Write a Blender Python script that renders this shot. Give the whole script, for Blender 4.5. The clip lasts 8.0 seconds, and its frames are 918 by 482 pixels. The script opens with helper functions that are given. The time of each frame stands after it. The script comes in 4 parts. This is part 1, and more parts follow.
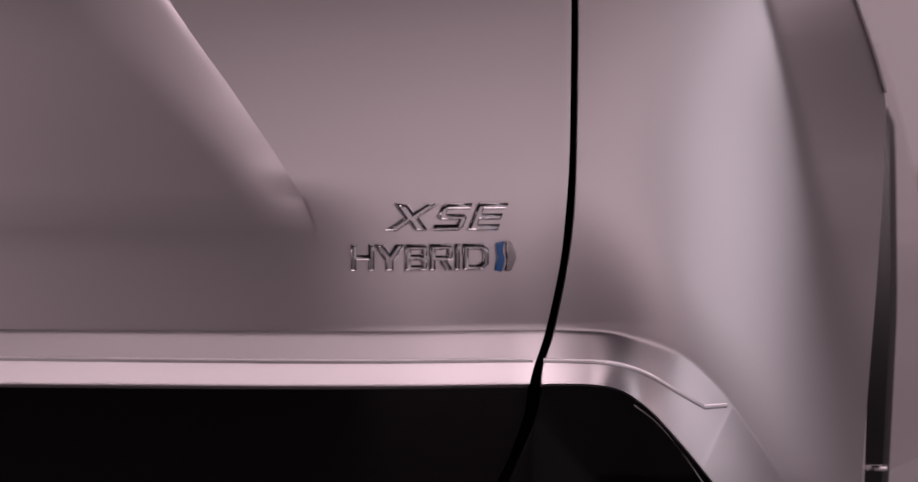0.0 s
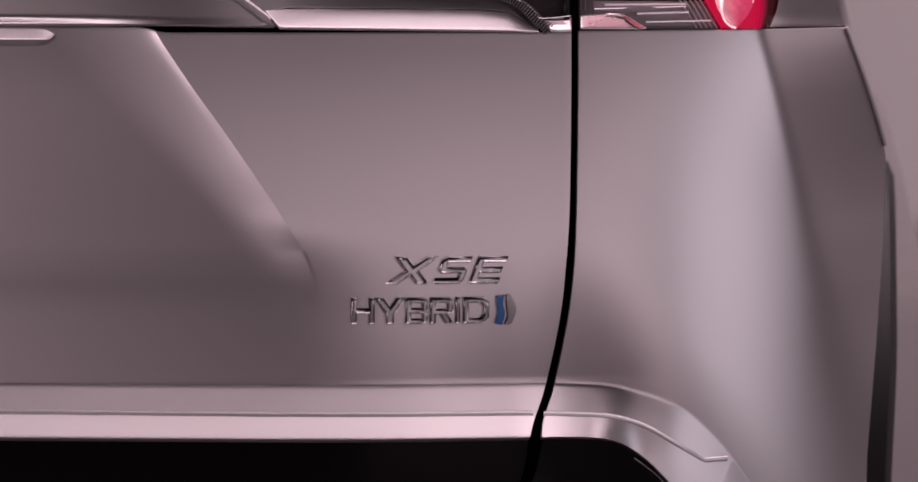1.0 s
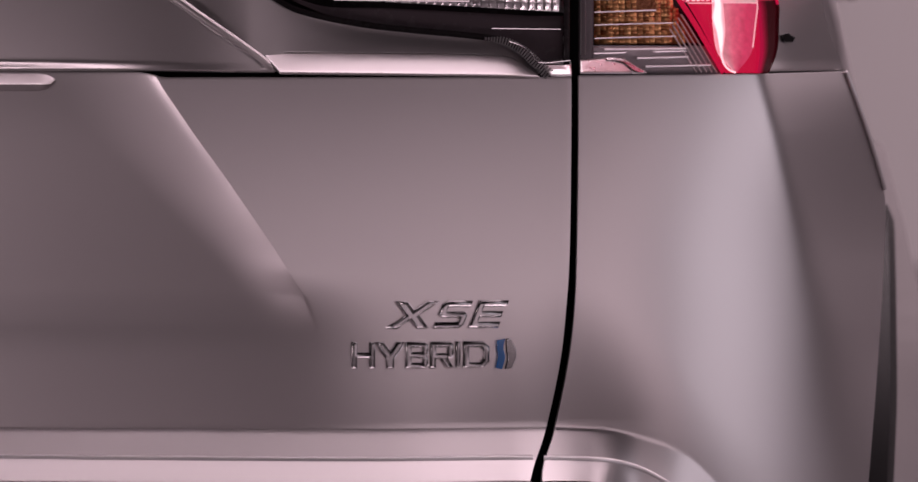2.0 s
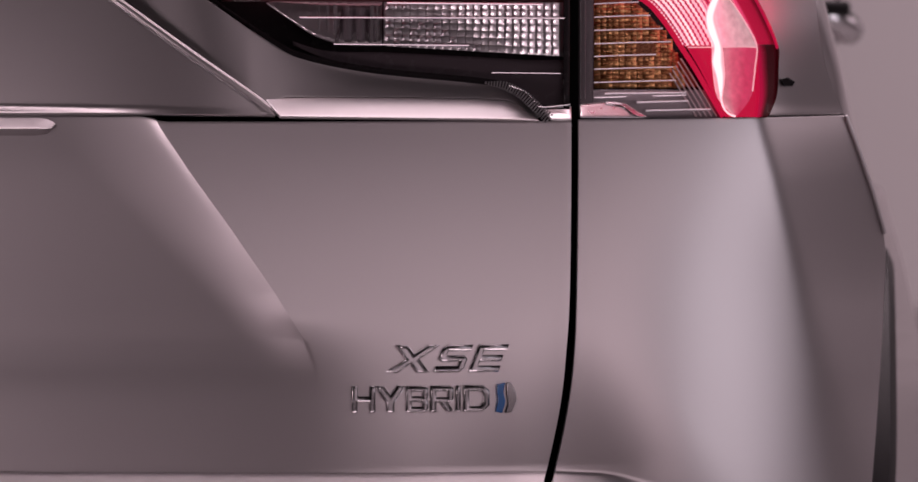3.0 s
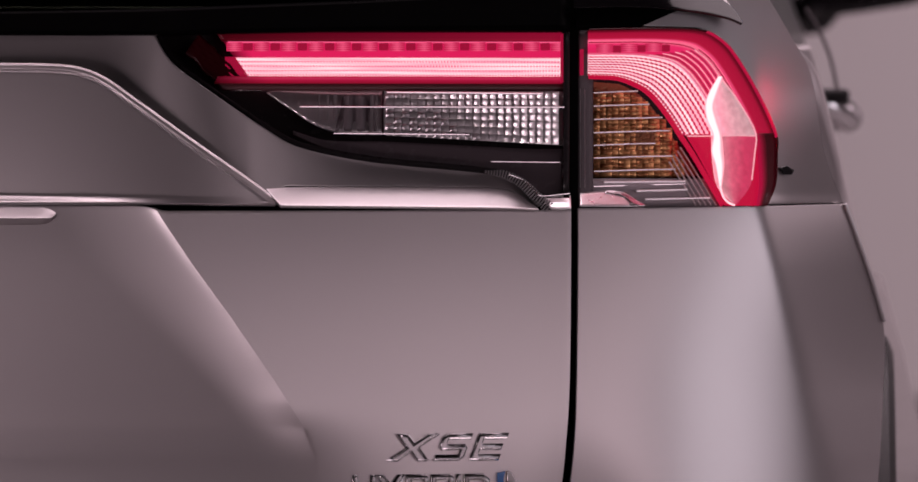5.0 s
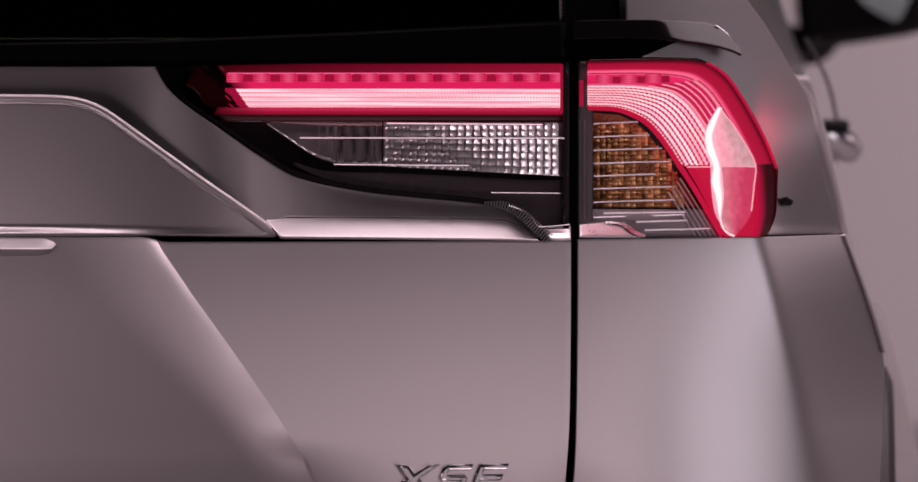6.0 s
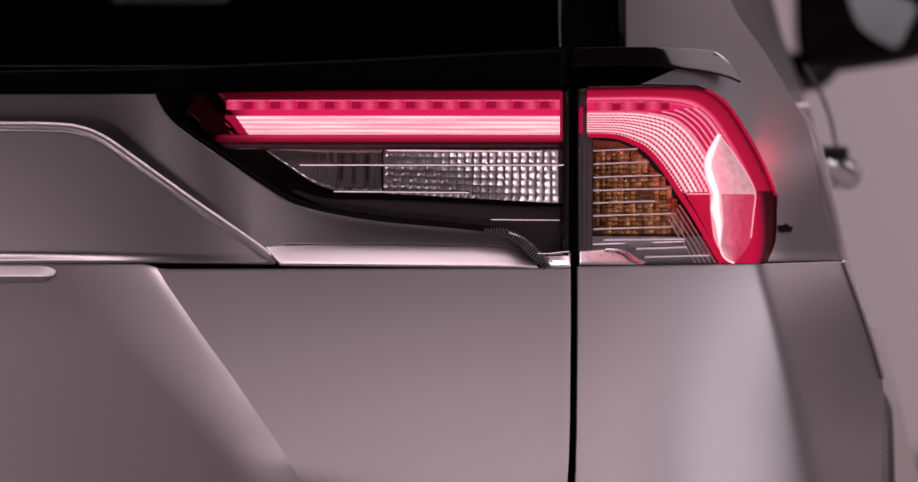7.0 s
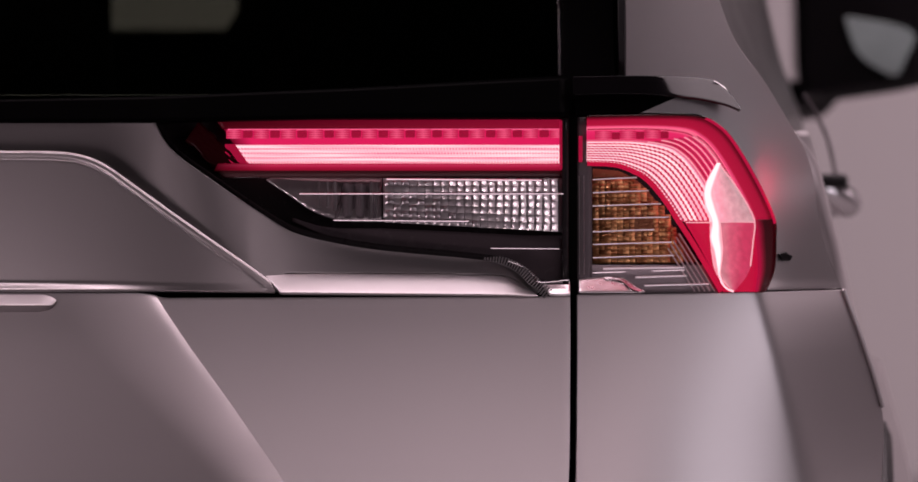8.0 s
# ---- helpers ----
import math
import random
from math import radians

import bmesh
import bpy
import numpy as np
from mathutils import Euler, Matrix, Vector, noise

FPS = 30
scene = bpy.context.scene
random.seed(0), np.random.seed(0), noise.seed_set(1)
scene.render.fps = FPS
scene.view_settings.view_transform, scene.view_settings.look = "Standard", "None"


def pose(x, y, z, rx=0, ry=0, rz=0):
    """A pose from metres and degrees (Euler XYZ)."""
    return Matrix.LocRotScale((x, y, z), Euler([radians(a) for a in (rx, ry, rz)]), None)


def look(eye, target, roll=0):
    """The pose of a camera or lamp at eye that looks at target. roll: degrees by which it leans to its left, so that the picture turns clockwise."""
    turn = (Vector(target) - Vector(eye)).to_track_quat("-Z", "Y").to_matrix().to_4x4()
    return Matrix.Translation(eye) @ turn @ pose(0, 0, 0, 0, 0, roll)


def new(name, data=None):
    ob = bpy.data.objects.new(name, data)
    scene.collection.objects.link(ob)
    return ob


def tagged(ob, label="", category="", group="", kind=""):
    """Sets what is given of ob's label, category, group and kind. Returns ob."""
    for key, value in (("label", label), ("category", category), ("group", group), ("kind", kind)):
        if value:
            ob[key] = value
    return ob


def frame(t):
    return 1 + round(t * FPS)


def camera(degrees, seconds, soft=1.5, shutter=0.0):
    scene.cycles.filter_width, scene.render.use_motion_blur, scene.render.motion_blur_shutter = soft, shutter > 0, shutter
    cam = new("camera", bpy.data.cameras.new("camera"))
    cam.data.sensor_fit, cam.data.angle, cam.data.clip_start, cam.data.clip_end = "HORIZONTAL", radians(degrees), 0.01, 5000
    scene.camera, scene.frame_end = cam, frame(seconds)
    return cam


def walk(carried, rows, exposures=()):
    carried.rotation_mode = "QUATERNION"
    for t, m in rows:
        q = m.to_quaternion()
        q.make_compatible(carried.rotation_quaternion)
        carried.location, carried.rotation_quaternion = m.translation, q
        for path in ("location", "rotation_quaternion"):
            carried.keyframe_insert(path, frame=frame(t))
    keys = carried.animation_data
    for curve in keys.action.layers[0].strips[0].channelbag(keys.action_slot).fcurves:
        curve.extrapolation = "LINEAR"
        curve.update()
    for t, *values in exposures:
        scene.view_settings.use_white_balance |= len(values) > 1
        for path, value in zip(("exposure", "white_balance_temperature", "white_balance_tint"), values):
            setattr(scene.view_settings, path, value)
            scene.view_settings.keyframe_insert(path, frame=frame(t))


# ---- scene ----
# ---- camera: on a tripod behind the car, tilting up ----
LENS = 8.304
cam = camera(LENS, 8.0, soft=1.6)
ROWS = [
    (0.0, -5.9569, 1.0448, -3.3332, 0.0062, -0.2122),
    (0.5, -5.9596, 1.0458, -3.1063, 0.0068, -0.1990),
    (1.0, -5.9622, 1.0467, -2.8664, 0.0073, -0.1857),
    (1.5, -5.9649, 1.0477, -2.6651, 0.0077, -0.1724),
    (3.0, -5.9730, 1.0505, -2.0964, 0.0079, -0.1326),
    (3.5, -5.9757, 1.0515, -1.8925, 0.0077, -0.1194),
    (4.0, -5.9784, 1.0524, -1.7074, 0.0074, -0.1061),
    (4.5, -5.9811, 1.0534, -1.5025, 0.0070, -0.0928),
    (6.0, -5.9892, 1.0562, -1.0619, 0.0048, -0.0531),
    (6.5, -5.9919, 1.0572, -0.9514, 0.0038, -0.0398),
    (7.0, -5.9946, 1.0581, -0.8341, 0.0027, -0.0265),
    (7.5, -5.9973, 1.0591, -0.7099, 0.0014, -0.0133),
    (8.0, -6.0000, 1.0600, -0.5914, 0.0, 0.0),
]
walk(cam, [(t, pose(0, y, z, 90 + pitch, roll, yaw)) for t, y, z, pitch, yaw, roll in ROWS])
cam.data.dof.use_dof = True
cam.data.dof.focus_distance = 6.03
cam.data.dof.aperture_fstop = 6.5

# ---- light: softboxes of a closed studio, and added helper lamps ----
world = bpy.data.worlds.new("studio_world")
scene.world = world
world.use_nodes = True
world.node_tree.nodes["Background"].inputs["Color"].default_value = (0.02, 0.018, 0.018, 1)
TINT = (1.0, 0.775, 0.855)


def softbox(name, eye, target, w, h, watts, color=TINT):
    data = bpy.data.lights.new(name, "AREA")
    data.shape, data.size, data.size_y, data.energy, data.color = "RECTANGLE", w, h, watts, color
    ob = new(name, data)
    ob.matrix_world = look(eye, target)
    return ob


softbox("softbox_overhead", (0.85, 1.78, 4.3), (0.85, 1.78, 0.0), 7.3, 4.95, 442)
softbox("strip_right", (5.5, -2.1, 1.15), (0.25, 0.1, 0.9), 2.5, 2.2, 31, (0.935, 0.82, 0.92))
softbox("softbox_right", (3.3, -5.0, 0.95), (0.1, 0.0, 0.8), 3.8, 1.7, 32)
softbox("softbox_left", (-2.3, -2.75, 0.32), (-0.3, 0.0, 0.8), 1.2, 0.62, 37)
# unseen fill, added to brighten faces that look up and to the right
softbox("added_side_fill", (7.4, 3.5, 3.0), (0.3, 0.0, 0.5), 2.4, 1.5, 17)
# small helper lamp, added for the red halo on the paint beside the lens
softbox("red_spill_helper", (0.308, 0.174, 1.056), (0.345, 0.221, 1.062), 0.010, 0.040, 0.11, (1.0, 0.045, 0.11))
# unseen fill, added to lighten the back wall
softbox("backdrop_fill", (5.0, 8.0, 4.7), (5.5, 13.0, 0.0), 6.0, 1.5, 720)
scene.view_settings.exposure = 0.0


# ---- materials ----
def node_material(name, color=(0.5, 0.5, 0.5), rough=0.5, metal=0.0, **more):
    m = bpy.data.materials.new(name)
    m.use_nodes = True
    b = m.node_tree.nodes["Principled BSDF"]
    b.inputs["Base Color"].default_value = (*color, 1)
    b.inputs["Roughness"].default_value = rough
    b.inputs["Metallic"].default_value = metal
    for key, value in more.items():
        b.inputs[key.replace("_", " ")].default_value = value
    return m


def add(m, kind, **props):
    n = m.node_tree.nodes.new(kind)
    for key, value in props.items():
        setattr(n, key, value)
    return n


def link(m, a, b):
    m.node_tree.links.new(a, b)


def bsdf(m):
    return m.node_tree.nodes["Principled BSDF"]


def mottled(m, scale, low, high, detail=4.0, slot="Roughness"):
    """Noise of a real-world size drives one value of the surface."""
    co, nz, mr = add(m, "ShaderNodeTexCoord"), add(m, "ShaderNodeTexNoise"), add(m, "ShaderNodeMapRange")
    nz.inputs["Scale"].default_value, nz.inputs["Detail"].default_value = scale, detail
    mr.inputs["To Min"].default_value, mr.inputs["To Max"].default_value = low, high
    link(m, co.outputs["Object"], nz.inputs["Vector"])
    link(m, nz.outputs["Fac"], mr.inputs["Value"])
    link(m, mr.outputs["Result"], bsdf(m).inputs[slot])
    return m


def bumped(m, scale, strength, distance=0.001):
    co, nz, bp = add(m, "ShaderNodeTexCoord"), add(m, "ShaderNodeTexNoise"), add(m, "ShaderNodeBump")
    nz.inputs["Scale"].default_value = scale
    bp.inputs["Strength"].default_value, bp.inputs["Distance"].default_value = strength, distance
    link(m, co.outputs["Object"], nz.inputs["Vector"])
    link(m, nz.outputs["Fac"], bp.inputs["Height"])
    link(m, bp.outputs["Normal"], bsdf(m).inputs["Normal"])
    return m


def clear_lens(name, tint, gloss=0.03, rough=0.01):
    """Thin moulded plastic: lets tinted light straight through, with a glossy face."""
    m = bpy.data.materials.new(name)
    m.use_nodes = True
    nt = m.node_tree
    nt.nodes.clear()
    out, mix = add(m, "ShaderNodeOutputMaterial"), add(m, "ShaderNodeMixShader")
    tr, gl, fr = add(m, "ShaderNodeBsdfTransparent"), add(m, "ShaderNodeBsdfGlossy"), add(m, "ShaderNodeFresnel")
    tr.inputs["Color"].default_value = (*tint, 1)
    gl.inputs["Roughness"].default_value = rough
    fr.inputs["IOR"].default_value = 1.0 + gloss * 8
    link(m, fr.outputs["Fac"], mix.inputs[0])
    link(m, tr.outputs[0], mix.inputs[1])
    link(m, gl.outputs[0], mix.inputs[2])
    link(m, mix.outputs[0], out.inputs[0])
    return m


def lit(name, color, strength, base=(0.4, 0.02, 0.05)):
    m = node_material(name, base, 0.4, Specular_IOR_Level=0.12)
    bsdf(m).inputs["Emission Color"].default_value = (*color, 1)
    bsdf(m).inputs["Emission Strength"].default_value = strength
    return m


PAINT = node_material("silver_metallic_paint", (0.47, 0.44, 0.445), 0.36, 0.95, Coat_Weight=0.2, Coat_Roughness=0.25)
mottled(PAINT, 900.0, 0.32, 0.37, 2.0)
BLACK_PLASTIC = mottled(node_material("black_textured_plastic", (0.006, 0.0055, 0.006), 0.5, Specular_IOR_Level=0.25), 300, 0.42, 0.6)
BLACK_GLOSS = mottled(node_material("gloss_black_trim", (0.004, 0.0034, 0.004), 0.12, Specular_IOR_Level=0.3), 60, 0.08, 0.16)
FRIT = mottled(node_material("black_window_border", (0.002, 0.0018, 0.002), 0.1, Specular_IOR_Level=0.05), 60, 0.05, 0.1)
TOP_TRIM = mottled(node_material("satin_black_trim", (0.001, 0.0009, 0.001), 0.4, Specular_IOR_Level=0.008), 60, 0.24, 0.34)
CLADDING = mottled(node_material("gloss_black_cladding", (0.003, 0.0025, 0.003), 0.12, Specular_IOR_Level=0.12), 60, 0.08, 0.16)
MIRROR_GLASS = mottled(node_material("tinted_mirror_glass", (0.085, 0.092, 0.088), 0.08, 1.0), 30, 0.04, 0.12)
SMOKE = mottled(node_material("dark_lamp_housing", (0.014, 0.012, 0.013), 0.35, Specular_IOR_Level=0.12), 80, 0.2, 0.32)
LOWER_SMOKE = mottled(node_material("smoked_lower_plate", (0.06, 0.049, 0.054), 0.35, Specular_IOR_Level=0.12), 80, 0.2, 0.32)
SMOKE_DARK = mottled(node_material("black_lamp_frame", (0.006, 0.005, 0.0055), 0.3, Specular_IOR_Level=0.1), 80, 0.22, 0.36)
CHROME = mottled(node_material("chrome", (0.75, 0.73, 0.74), 0.12, 1.0), 200, 0.08, 0.18)
SIDE_GLASS = mottled(node_material("dark_side_glass", (0.008, 0.010, 0.009), 0.3, Specular_IOR_Level=0.2), 20, 0.22, 0.4)
RUBBER = mottled(node_material("black_rubber", (0.0012, 0.0012, 0.0012), 0.8, Specular_IOR_Level=0.012), 200, 0.6, 0.8)
# lighter copy of the body silver: the highlight on folded edges, as colour
EDGE = mottled(node_material("silver_edge_highlight", (0.60, 0.58, 0.585), 0.45, 1.0), 300, 0.40, 0.48)
BLUE = node_material("blue_badge_enamel", (0.0, 0.085, 0.27), 0.2, Coat_Weight=0.6)
AMBER = mottled(node_material("amber_reflector", (0.62, 0.2, 0.04), 0.3, 0.75), 120, 0.22, 0.4)
rnd, ramp = add(AMBER, "ShaderNodeObjectInfo"), add(AMBER, "ShaderNodeMix", data_type="RGBA")
ramp.inputs[6].default_value, ramp.inputs[7].default_value = (0.34, 0.13, 0.05, 1), (1.0, 0.56, 0.24, 1)
link(AMBER, rnd.outputs["Random"], ramp.inputs[0])
link(AMBER, ramp.outputs[2], bsdf(AMBER).inputs["Base Color"])
AMBER_BACK = mottled(node_material("brown_amber_reflector", (0.22, 0.095, 0.045), 0.35, 0.7), 260, 0.2, 0.5)
bumped(AMBER_BACK, 330, 0.6, 0.002)
GUIDE = lit("lit_light_guide", (1.0, 0.5, 0.6), 1.0)


def maths(m, op, a, b):
    n = add(m, "ShaderNodeMath", operation=op)
    for slot, v in ((0, a), (1, b)):
        if isinstance(v, (int, float)):
            n.inputs[slot].default_value = v
        else:
            link(m, v, n.inputs[slot])
    return n.outputs[0]


def dashed(m, bright, mid, dim, pitch=0.0021, rows=0.0047, lean=0.0, dot=0.2, streak=230.0):
    """Dotted prism lines along the flow of a light guide, some 4 mm apart, between brighter streaks."""
    co, sep = add(m, "ShaderNodeUVMap"), add(m, "ShaderNodeSeparateXYZ")
    co.uv_map = "flow"
    link(m, co.outputs[0], sep.inputs[0])
    stretch, nz = add(m, "ShaderNodeMapping"), add(m, "ShaderNodeTexNoise")
    stretch.inputs["Scale"].default_value = (9.0, streak, 1.0)
    nz.inputs["Scale"].default_value, nz.inputs["Detail"].default_value = 1.0, 1.5
    link(m, co.outputs[0], stretch.inputs[0])
    link(m, stretch.outputs[0], nz.inputs["Vector"])
    along_u = maths(m, "ADD", sep.outputs[0], maths(m, "MULTIPLY", sep.outputs[1], lean))
    wave = maths(m, "SINE", maths(m, "MULTIPLY", along_u, 2 * math.pi / pitch), 0.0)
    line = maths(m, "SINE", maths(m, "MULTIPLY", sep.outputs[1], 2 * math.pi / rows), 0.0)
    both = maths(m, "SUBTRACT", maths(m, "ADD", maths(m, "MULTIPLY", wave, 0.55), line), dot)
    mask = add(m, "ShaderNodeMapRange")
    link(m, both, mask.inputs["Value"])
    mask.inputs["From Max"].default_value = 0.35
    soft = add(m, "ShaderNodeMapRange")
    link(m, nz.outputs["Fac"], soft.inputs["Value"])
    soft.inputs["From Min"].default_value, soft.inputs["From Max"].default_value = 0.36, 0.62
    base, mix = add(m, "ShaderNodeMix", data_type="RGBA"), add(m, "ShaderNodeMix", data_type="RGBA")
    base.inputs[6].default_value, base.inputs[7].default_value, mix.inputs[7].default_value = (*bright, 1), (*mid, 1), (*dim, 1)
    link(m, soft.outputs["Result"], base.inputs[0])
    link(m, base.outputs[2], mix.inputs[6])
    link(m, mask.outputs["Result"], mix.inputs[0])
    link(m, mix.outputs[2], bsdf(m).inputs["Emission Color"])
    return m


def layered(m, high, stops):
    """Bands of light across a guide: stops of (share of the height, colour), blended."""
    uv, sep, cr = add(m, "ShaderNodeUVMap"), add(m, "ShaderNodeSeparateXYZ"), add(m, "ShaderNodeValToRGB")
    uv.uv_map = "flow"
    link(m, uv.outputs[0], sep.inputs[0])
    link(m, maths(m, "DIVIDE", sep.outputs[1], high), cr.inputs[0])
    els = cr.color_ramp.elements
    while len(els) < len(stops):
        els.new(0.5)
    for e, (p, c) in zip(els, stops):
        e.position, e.color = p, (*c, 1)
    link(m, cr.outputs[0], bsdf(m).inputs["Emission Color"])
    return m


dashed(GUIDE, (1.25, 0.84, 0.89), (1.0, 0.46, 0.57), (0.62, 0.08, 0.19), 0.0030, 0.0046, 0.0, 0.62, 330.0)
GUIDE_CURVED = dashed(lit("lit_curved_light_guide", (1.0, 0.5, 0.6), 1.0), (1.25, 0.88, 0.92), (0.98, 0.46, 0.57), (0.34, 0.006, 0.055), 0.0044, 0.0049, 0.7, 0.0, 130.0)
CELL_PINK = lit("bright_pink_cell", (0.80, 0.075, 0.215), 1.0, (0.1, 0.002, 0.008))
co, sep = add(CELL_PINK, "ShaderNodeTexCoord"), add(CELL_PINK, "ShaderNodeSeparateXYZ")
link(CELL_PINK, co.outputs["Object"], sep.inputs[0])
near = maths(CELL_PINK, "SUBTRACT", 0.62, maths(CELL_PINK, "MULTIPLY", maths(CELL_PINK, "ABSOLUTE", sep.outputs[0], 0), 1.3))
fine = maths(CELL_PINK, "MULTIPLY", maths(CELL_PINK, "SINE", maths(CELL_PINK, "MULTIPLY", sep.outputs[2], 26.0), 0), 0.22)
mix = add(CELL_PINK, "ShaderNodeMix", data_type="RGBA")
mix.inputs[6].default_value, mix.inputs[7].default_value = (0.52, 0.006, 0.065, 1), (0.98, 0.13, 0.27, 1)
link(CELL_PINK, maths(CELL_PINK, "ADD", near, fine), mix.inputs[0])
link(CELL_PINK, mix.outputs[2], bsdf(CELL_PINK).inputs["Emission Color"])
DIM_RED = lit("dim_red_band", (0.26, 0.004, 0.028), 1.0, (0.08, 0.002, 0.006))
CELL = lit("lit_red_cell", (0.72, 0.014, 0.105), 1.0, (0.1, 0.002, 0.008))
GLOW = lit("red_glowing_band", (0.5, 0.005, 0.042), 1.0, (0.1, 0.002, 0.008))
SIDE_GLOW = lit("glowing_red_side", (0.42, 0.005, 0.045), 1.0, (0.1, 0.002, 0.008))
HOT = lit("white_hot_guide_core", (1.2, 0.72, 0.8), 1.0)
CRIMSON = layered(lit("crimson_guide_foot", (0.5, 0.01, 0.05), 1.0, (0.1, 0.002, 0.008)), 0.0067, ((0.0, (0.20, 0.004, 0.02)), (0.45, (0.36, 0.006, 0.04)), (0.8, (0.52, 0.03, 0.09)), (1.0, (0.42, 0.008, 0.045))))
SEAT = mottled(lit("crimson_hatched_seat", (0.40, 0.006, 0.045), 1.0, (0.1, 0.002, 0.008)), 1600, 0.35, 1.2, 2.0, "Emission Strength")
CORE = layered(lit("white_hot_guide_edge", (1.2, 0.72, 0.8), 1.0), 0.0103, ((0.0, (1.0, 0.40, 0.50)), (0.22, (1.2, 1.0, 1.02)), (0.75, (1.2, 1.0, 1.02)), (1.0, (0.9, 0.42, 0.50))))
DARK_RED = mottled(node_material("unlit_dark_red_plastic", (0.022, 0.0007, 0.002), 0.3, Specular_IOR_Level=0.15), 70, 0.25, 0.4)
BROWN = mottled(node_material("smoked_red_plastic", (0.085, 0.028, 0.032), 0.35), 70, 0.28, 0.4)
BEZEL = mottled(node_material("grey_lamp_bezel", (0.075, 0.062, 0.068), 0.5), 90, 0.4, 0.6)
for m, run in ((DIM_RED, 0.34), (CRIMSON, 0.05), (CELL, 0.02)):
    # the light dies away towards the end of the guide
    uv, sep, mr = add(m, "ShaderNodeUVMap"), add(m, "ShaderNodeSeparateXYZ"), add(m, "ShaderNodeMapRange")
    uv.uv_map = "flow"
    link(m, uv.outputs[0], sep.inputs[0])
    link(m, sep.outputs[0], mr.inputs["Value"])
    mr.inputs["From Max"].default_value, mr.inputs["To Min"].default_value = run, 0.08
    link(m, mr.outputs["Result"], bsdf(m).inputs["Emission Strength"])
DEEP_RED = mottled(node_material("deep_red_plastic", (0.045, 0.001, 0.004), 0.25, Specular_IOR_Level=0.2), 70, 0.2, 0.3)
LENS_CLEAR = clear_lens("clear_lamp_lens", (0.95, 0.93, 0.94), 0.016)
GLASS = clear_lens("privacy_glass", (0.35, 0.385, 0.325))
CURTAIN = bumped(node_material("black_studio_cloth", (0.015, 0.014, 0.014), 0.95), 40, 0.4, 0.01)
GREY_CLOTH = bumped(node_material("grey_studio_cloth", (0.24, 0.231, 0.236), 0.95), 40, 0.4, 0.01)
WALL = mottled(node_material("studio_wall_paint", (0.42, 0.40, 0.40), 0.9), 3, 0.85, 0.95)
FLOOR = mottled(node_material("studio_floor_paint", (0.16, 0.152, 0.152), 0.5), 5, 0.4, 0.6)
FABRIC = bumped(node_material("dark_seat_fabric", (0.02, 0.018, 0.02), 0.9), 400, 0.3)


# ---- form ----
CREASE = [(0.2890, 0.9580), (0.2919, 0.9438), (0.3078, 0.8900), (0.3259, 0.8208), (0.3379, 0.7766), (0.3578, 0.6960), (0.3788, 0.5598), (0.3891, 0.4361)]
INSET = [(-0.9269, 0.5779), (-0.4315, 0.5734), (-0.1563, 0.5707), (0.0776, 0.5685), (0.1409, 0.5646), (0.1767, 0.5454), (0.2075, 0.5134), (0.2378, 0.4770), (0.2643, 0.4412), (0.3028, 0.3696), (0.3525, 0.2813)]
RECESS = [(-0.2900, 0.9489), (-0.2523, 0.8933), (-0.2162, 0.8433), (-0.1745, 0.7821), (-0.1467, 0.7376), (-0.1356, 0.7098)]
SEAM_Z = 0.9472


def along(curve, z):
    """x of a falling line of points (x, z) at the height z."""
    if z >= curve[0][1]:
        return curve[0][0]
    for (xa, za), (xb, zb) in zip(curve, curve[1:]):
        if z >= zb:
            return xa + (xb - xa) * (za - z) / (za - zb)
    return curve[-1][0]


def smooth(a, b, v):
    k = min(1.0, max(0.0, (v - a) / (b - a)))
    return k * k * (3 - 2 * k)


def bend(v, w):
    """A ramp that starts at 0, rounded over the width w."""
    return w * math.log1p(math.exp(v / w)) if v < 20 * w else v


def plan_y(x, z):
    s = x + 0.5
    xc = along(CREASE, z)
    y = 0.02 * s * s + 0.21 * bend(s - 0.25, 0.055)
    if x >= 0.11:
        d = min(x, xc) - 0.11
        q = 1.35 - 0.45 * smooth(0.76, 0.95, z)
        y += q * d * d + max(0.0, x - xc) * 2 * q * (xc - 0.11)
    g = smooth(SEAM_Z, SEAM_Z + 0.12, z)
    return y + (0.85 - 0.50 * g) * (1 - 0.8 * smooth(0.70, 0.46, z)) * bend(x - xc, 0.004 + 0.009 * smooth(0.85, 0.55, z) + 0.025 * g)


def tuck(x, z):
    """The skin draws in again below its fullest line."""
    low = min(0.15, max(0.0, 0.765 - z))
    y = (0.22 + 0.25 * smooth(-0.06, 0.06, x)) * low * low * smooth(0.22, 0.08, x)
    e = min(0.20, max(0.0, 0.68 * (0.900 - 1.083 * x - z)))
    return y + 1.1 * e * e * smooth(0.05, 0.17, x)


def body_y(x, z):
    """How far forward the skin of the car's tail lies."""
    up = z - SEAM_Z
    turn = 0.085 * bend(-x - 0.24, 0.025) * smooth(SEAM_Z, SEAM_Z + 0.012, z)
    return plan_y(x, z) + tuck(x, z) + turn + (0.13 * up if up < 0 else (0.16 + 0.05 * smooth(0.12, 0.32, x)) * up) + (0.19 - 0.04 * smooth(0.0, 0.34, x)) * up * up


# ---- end form ----


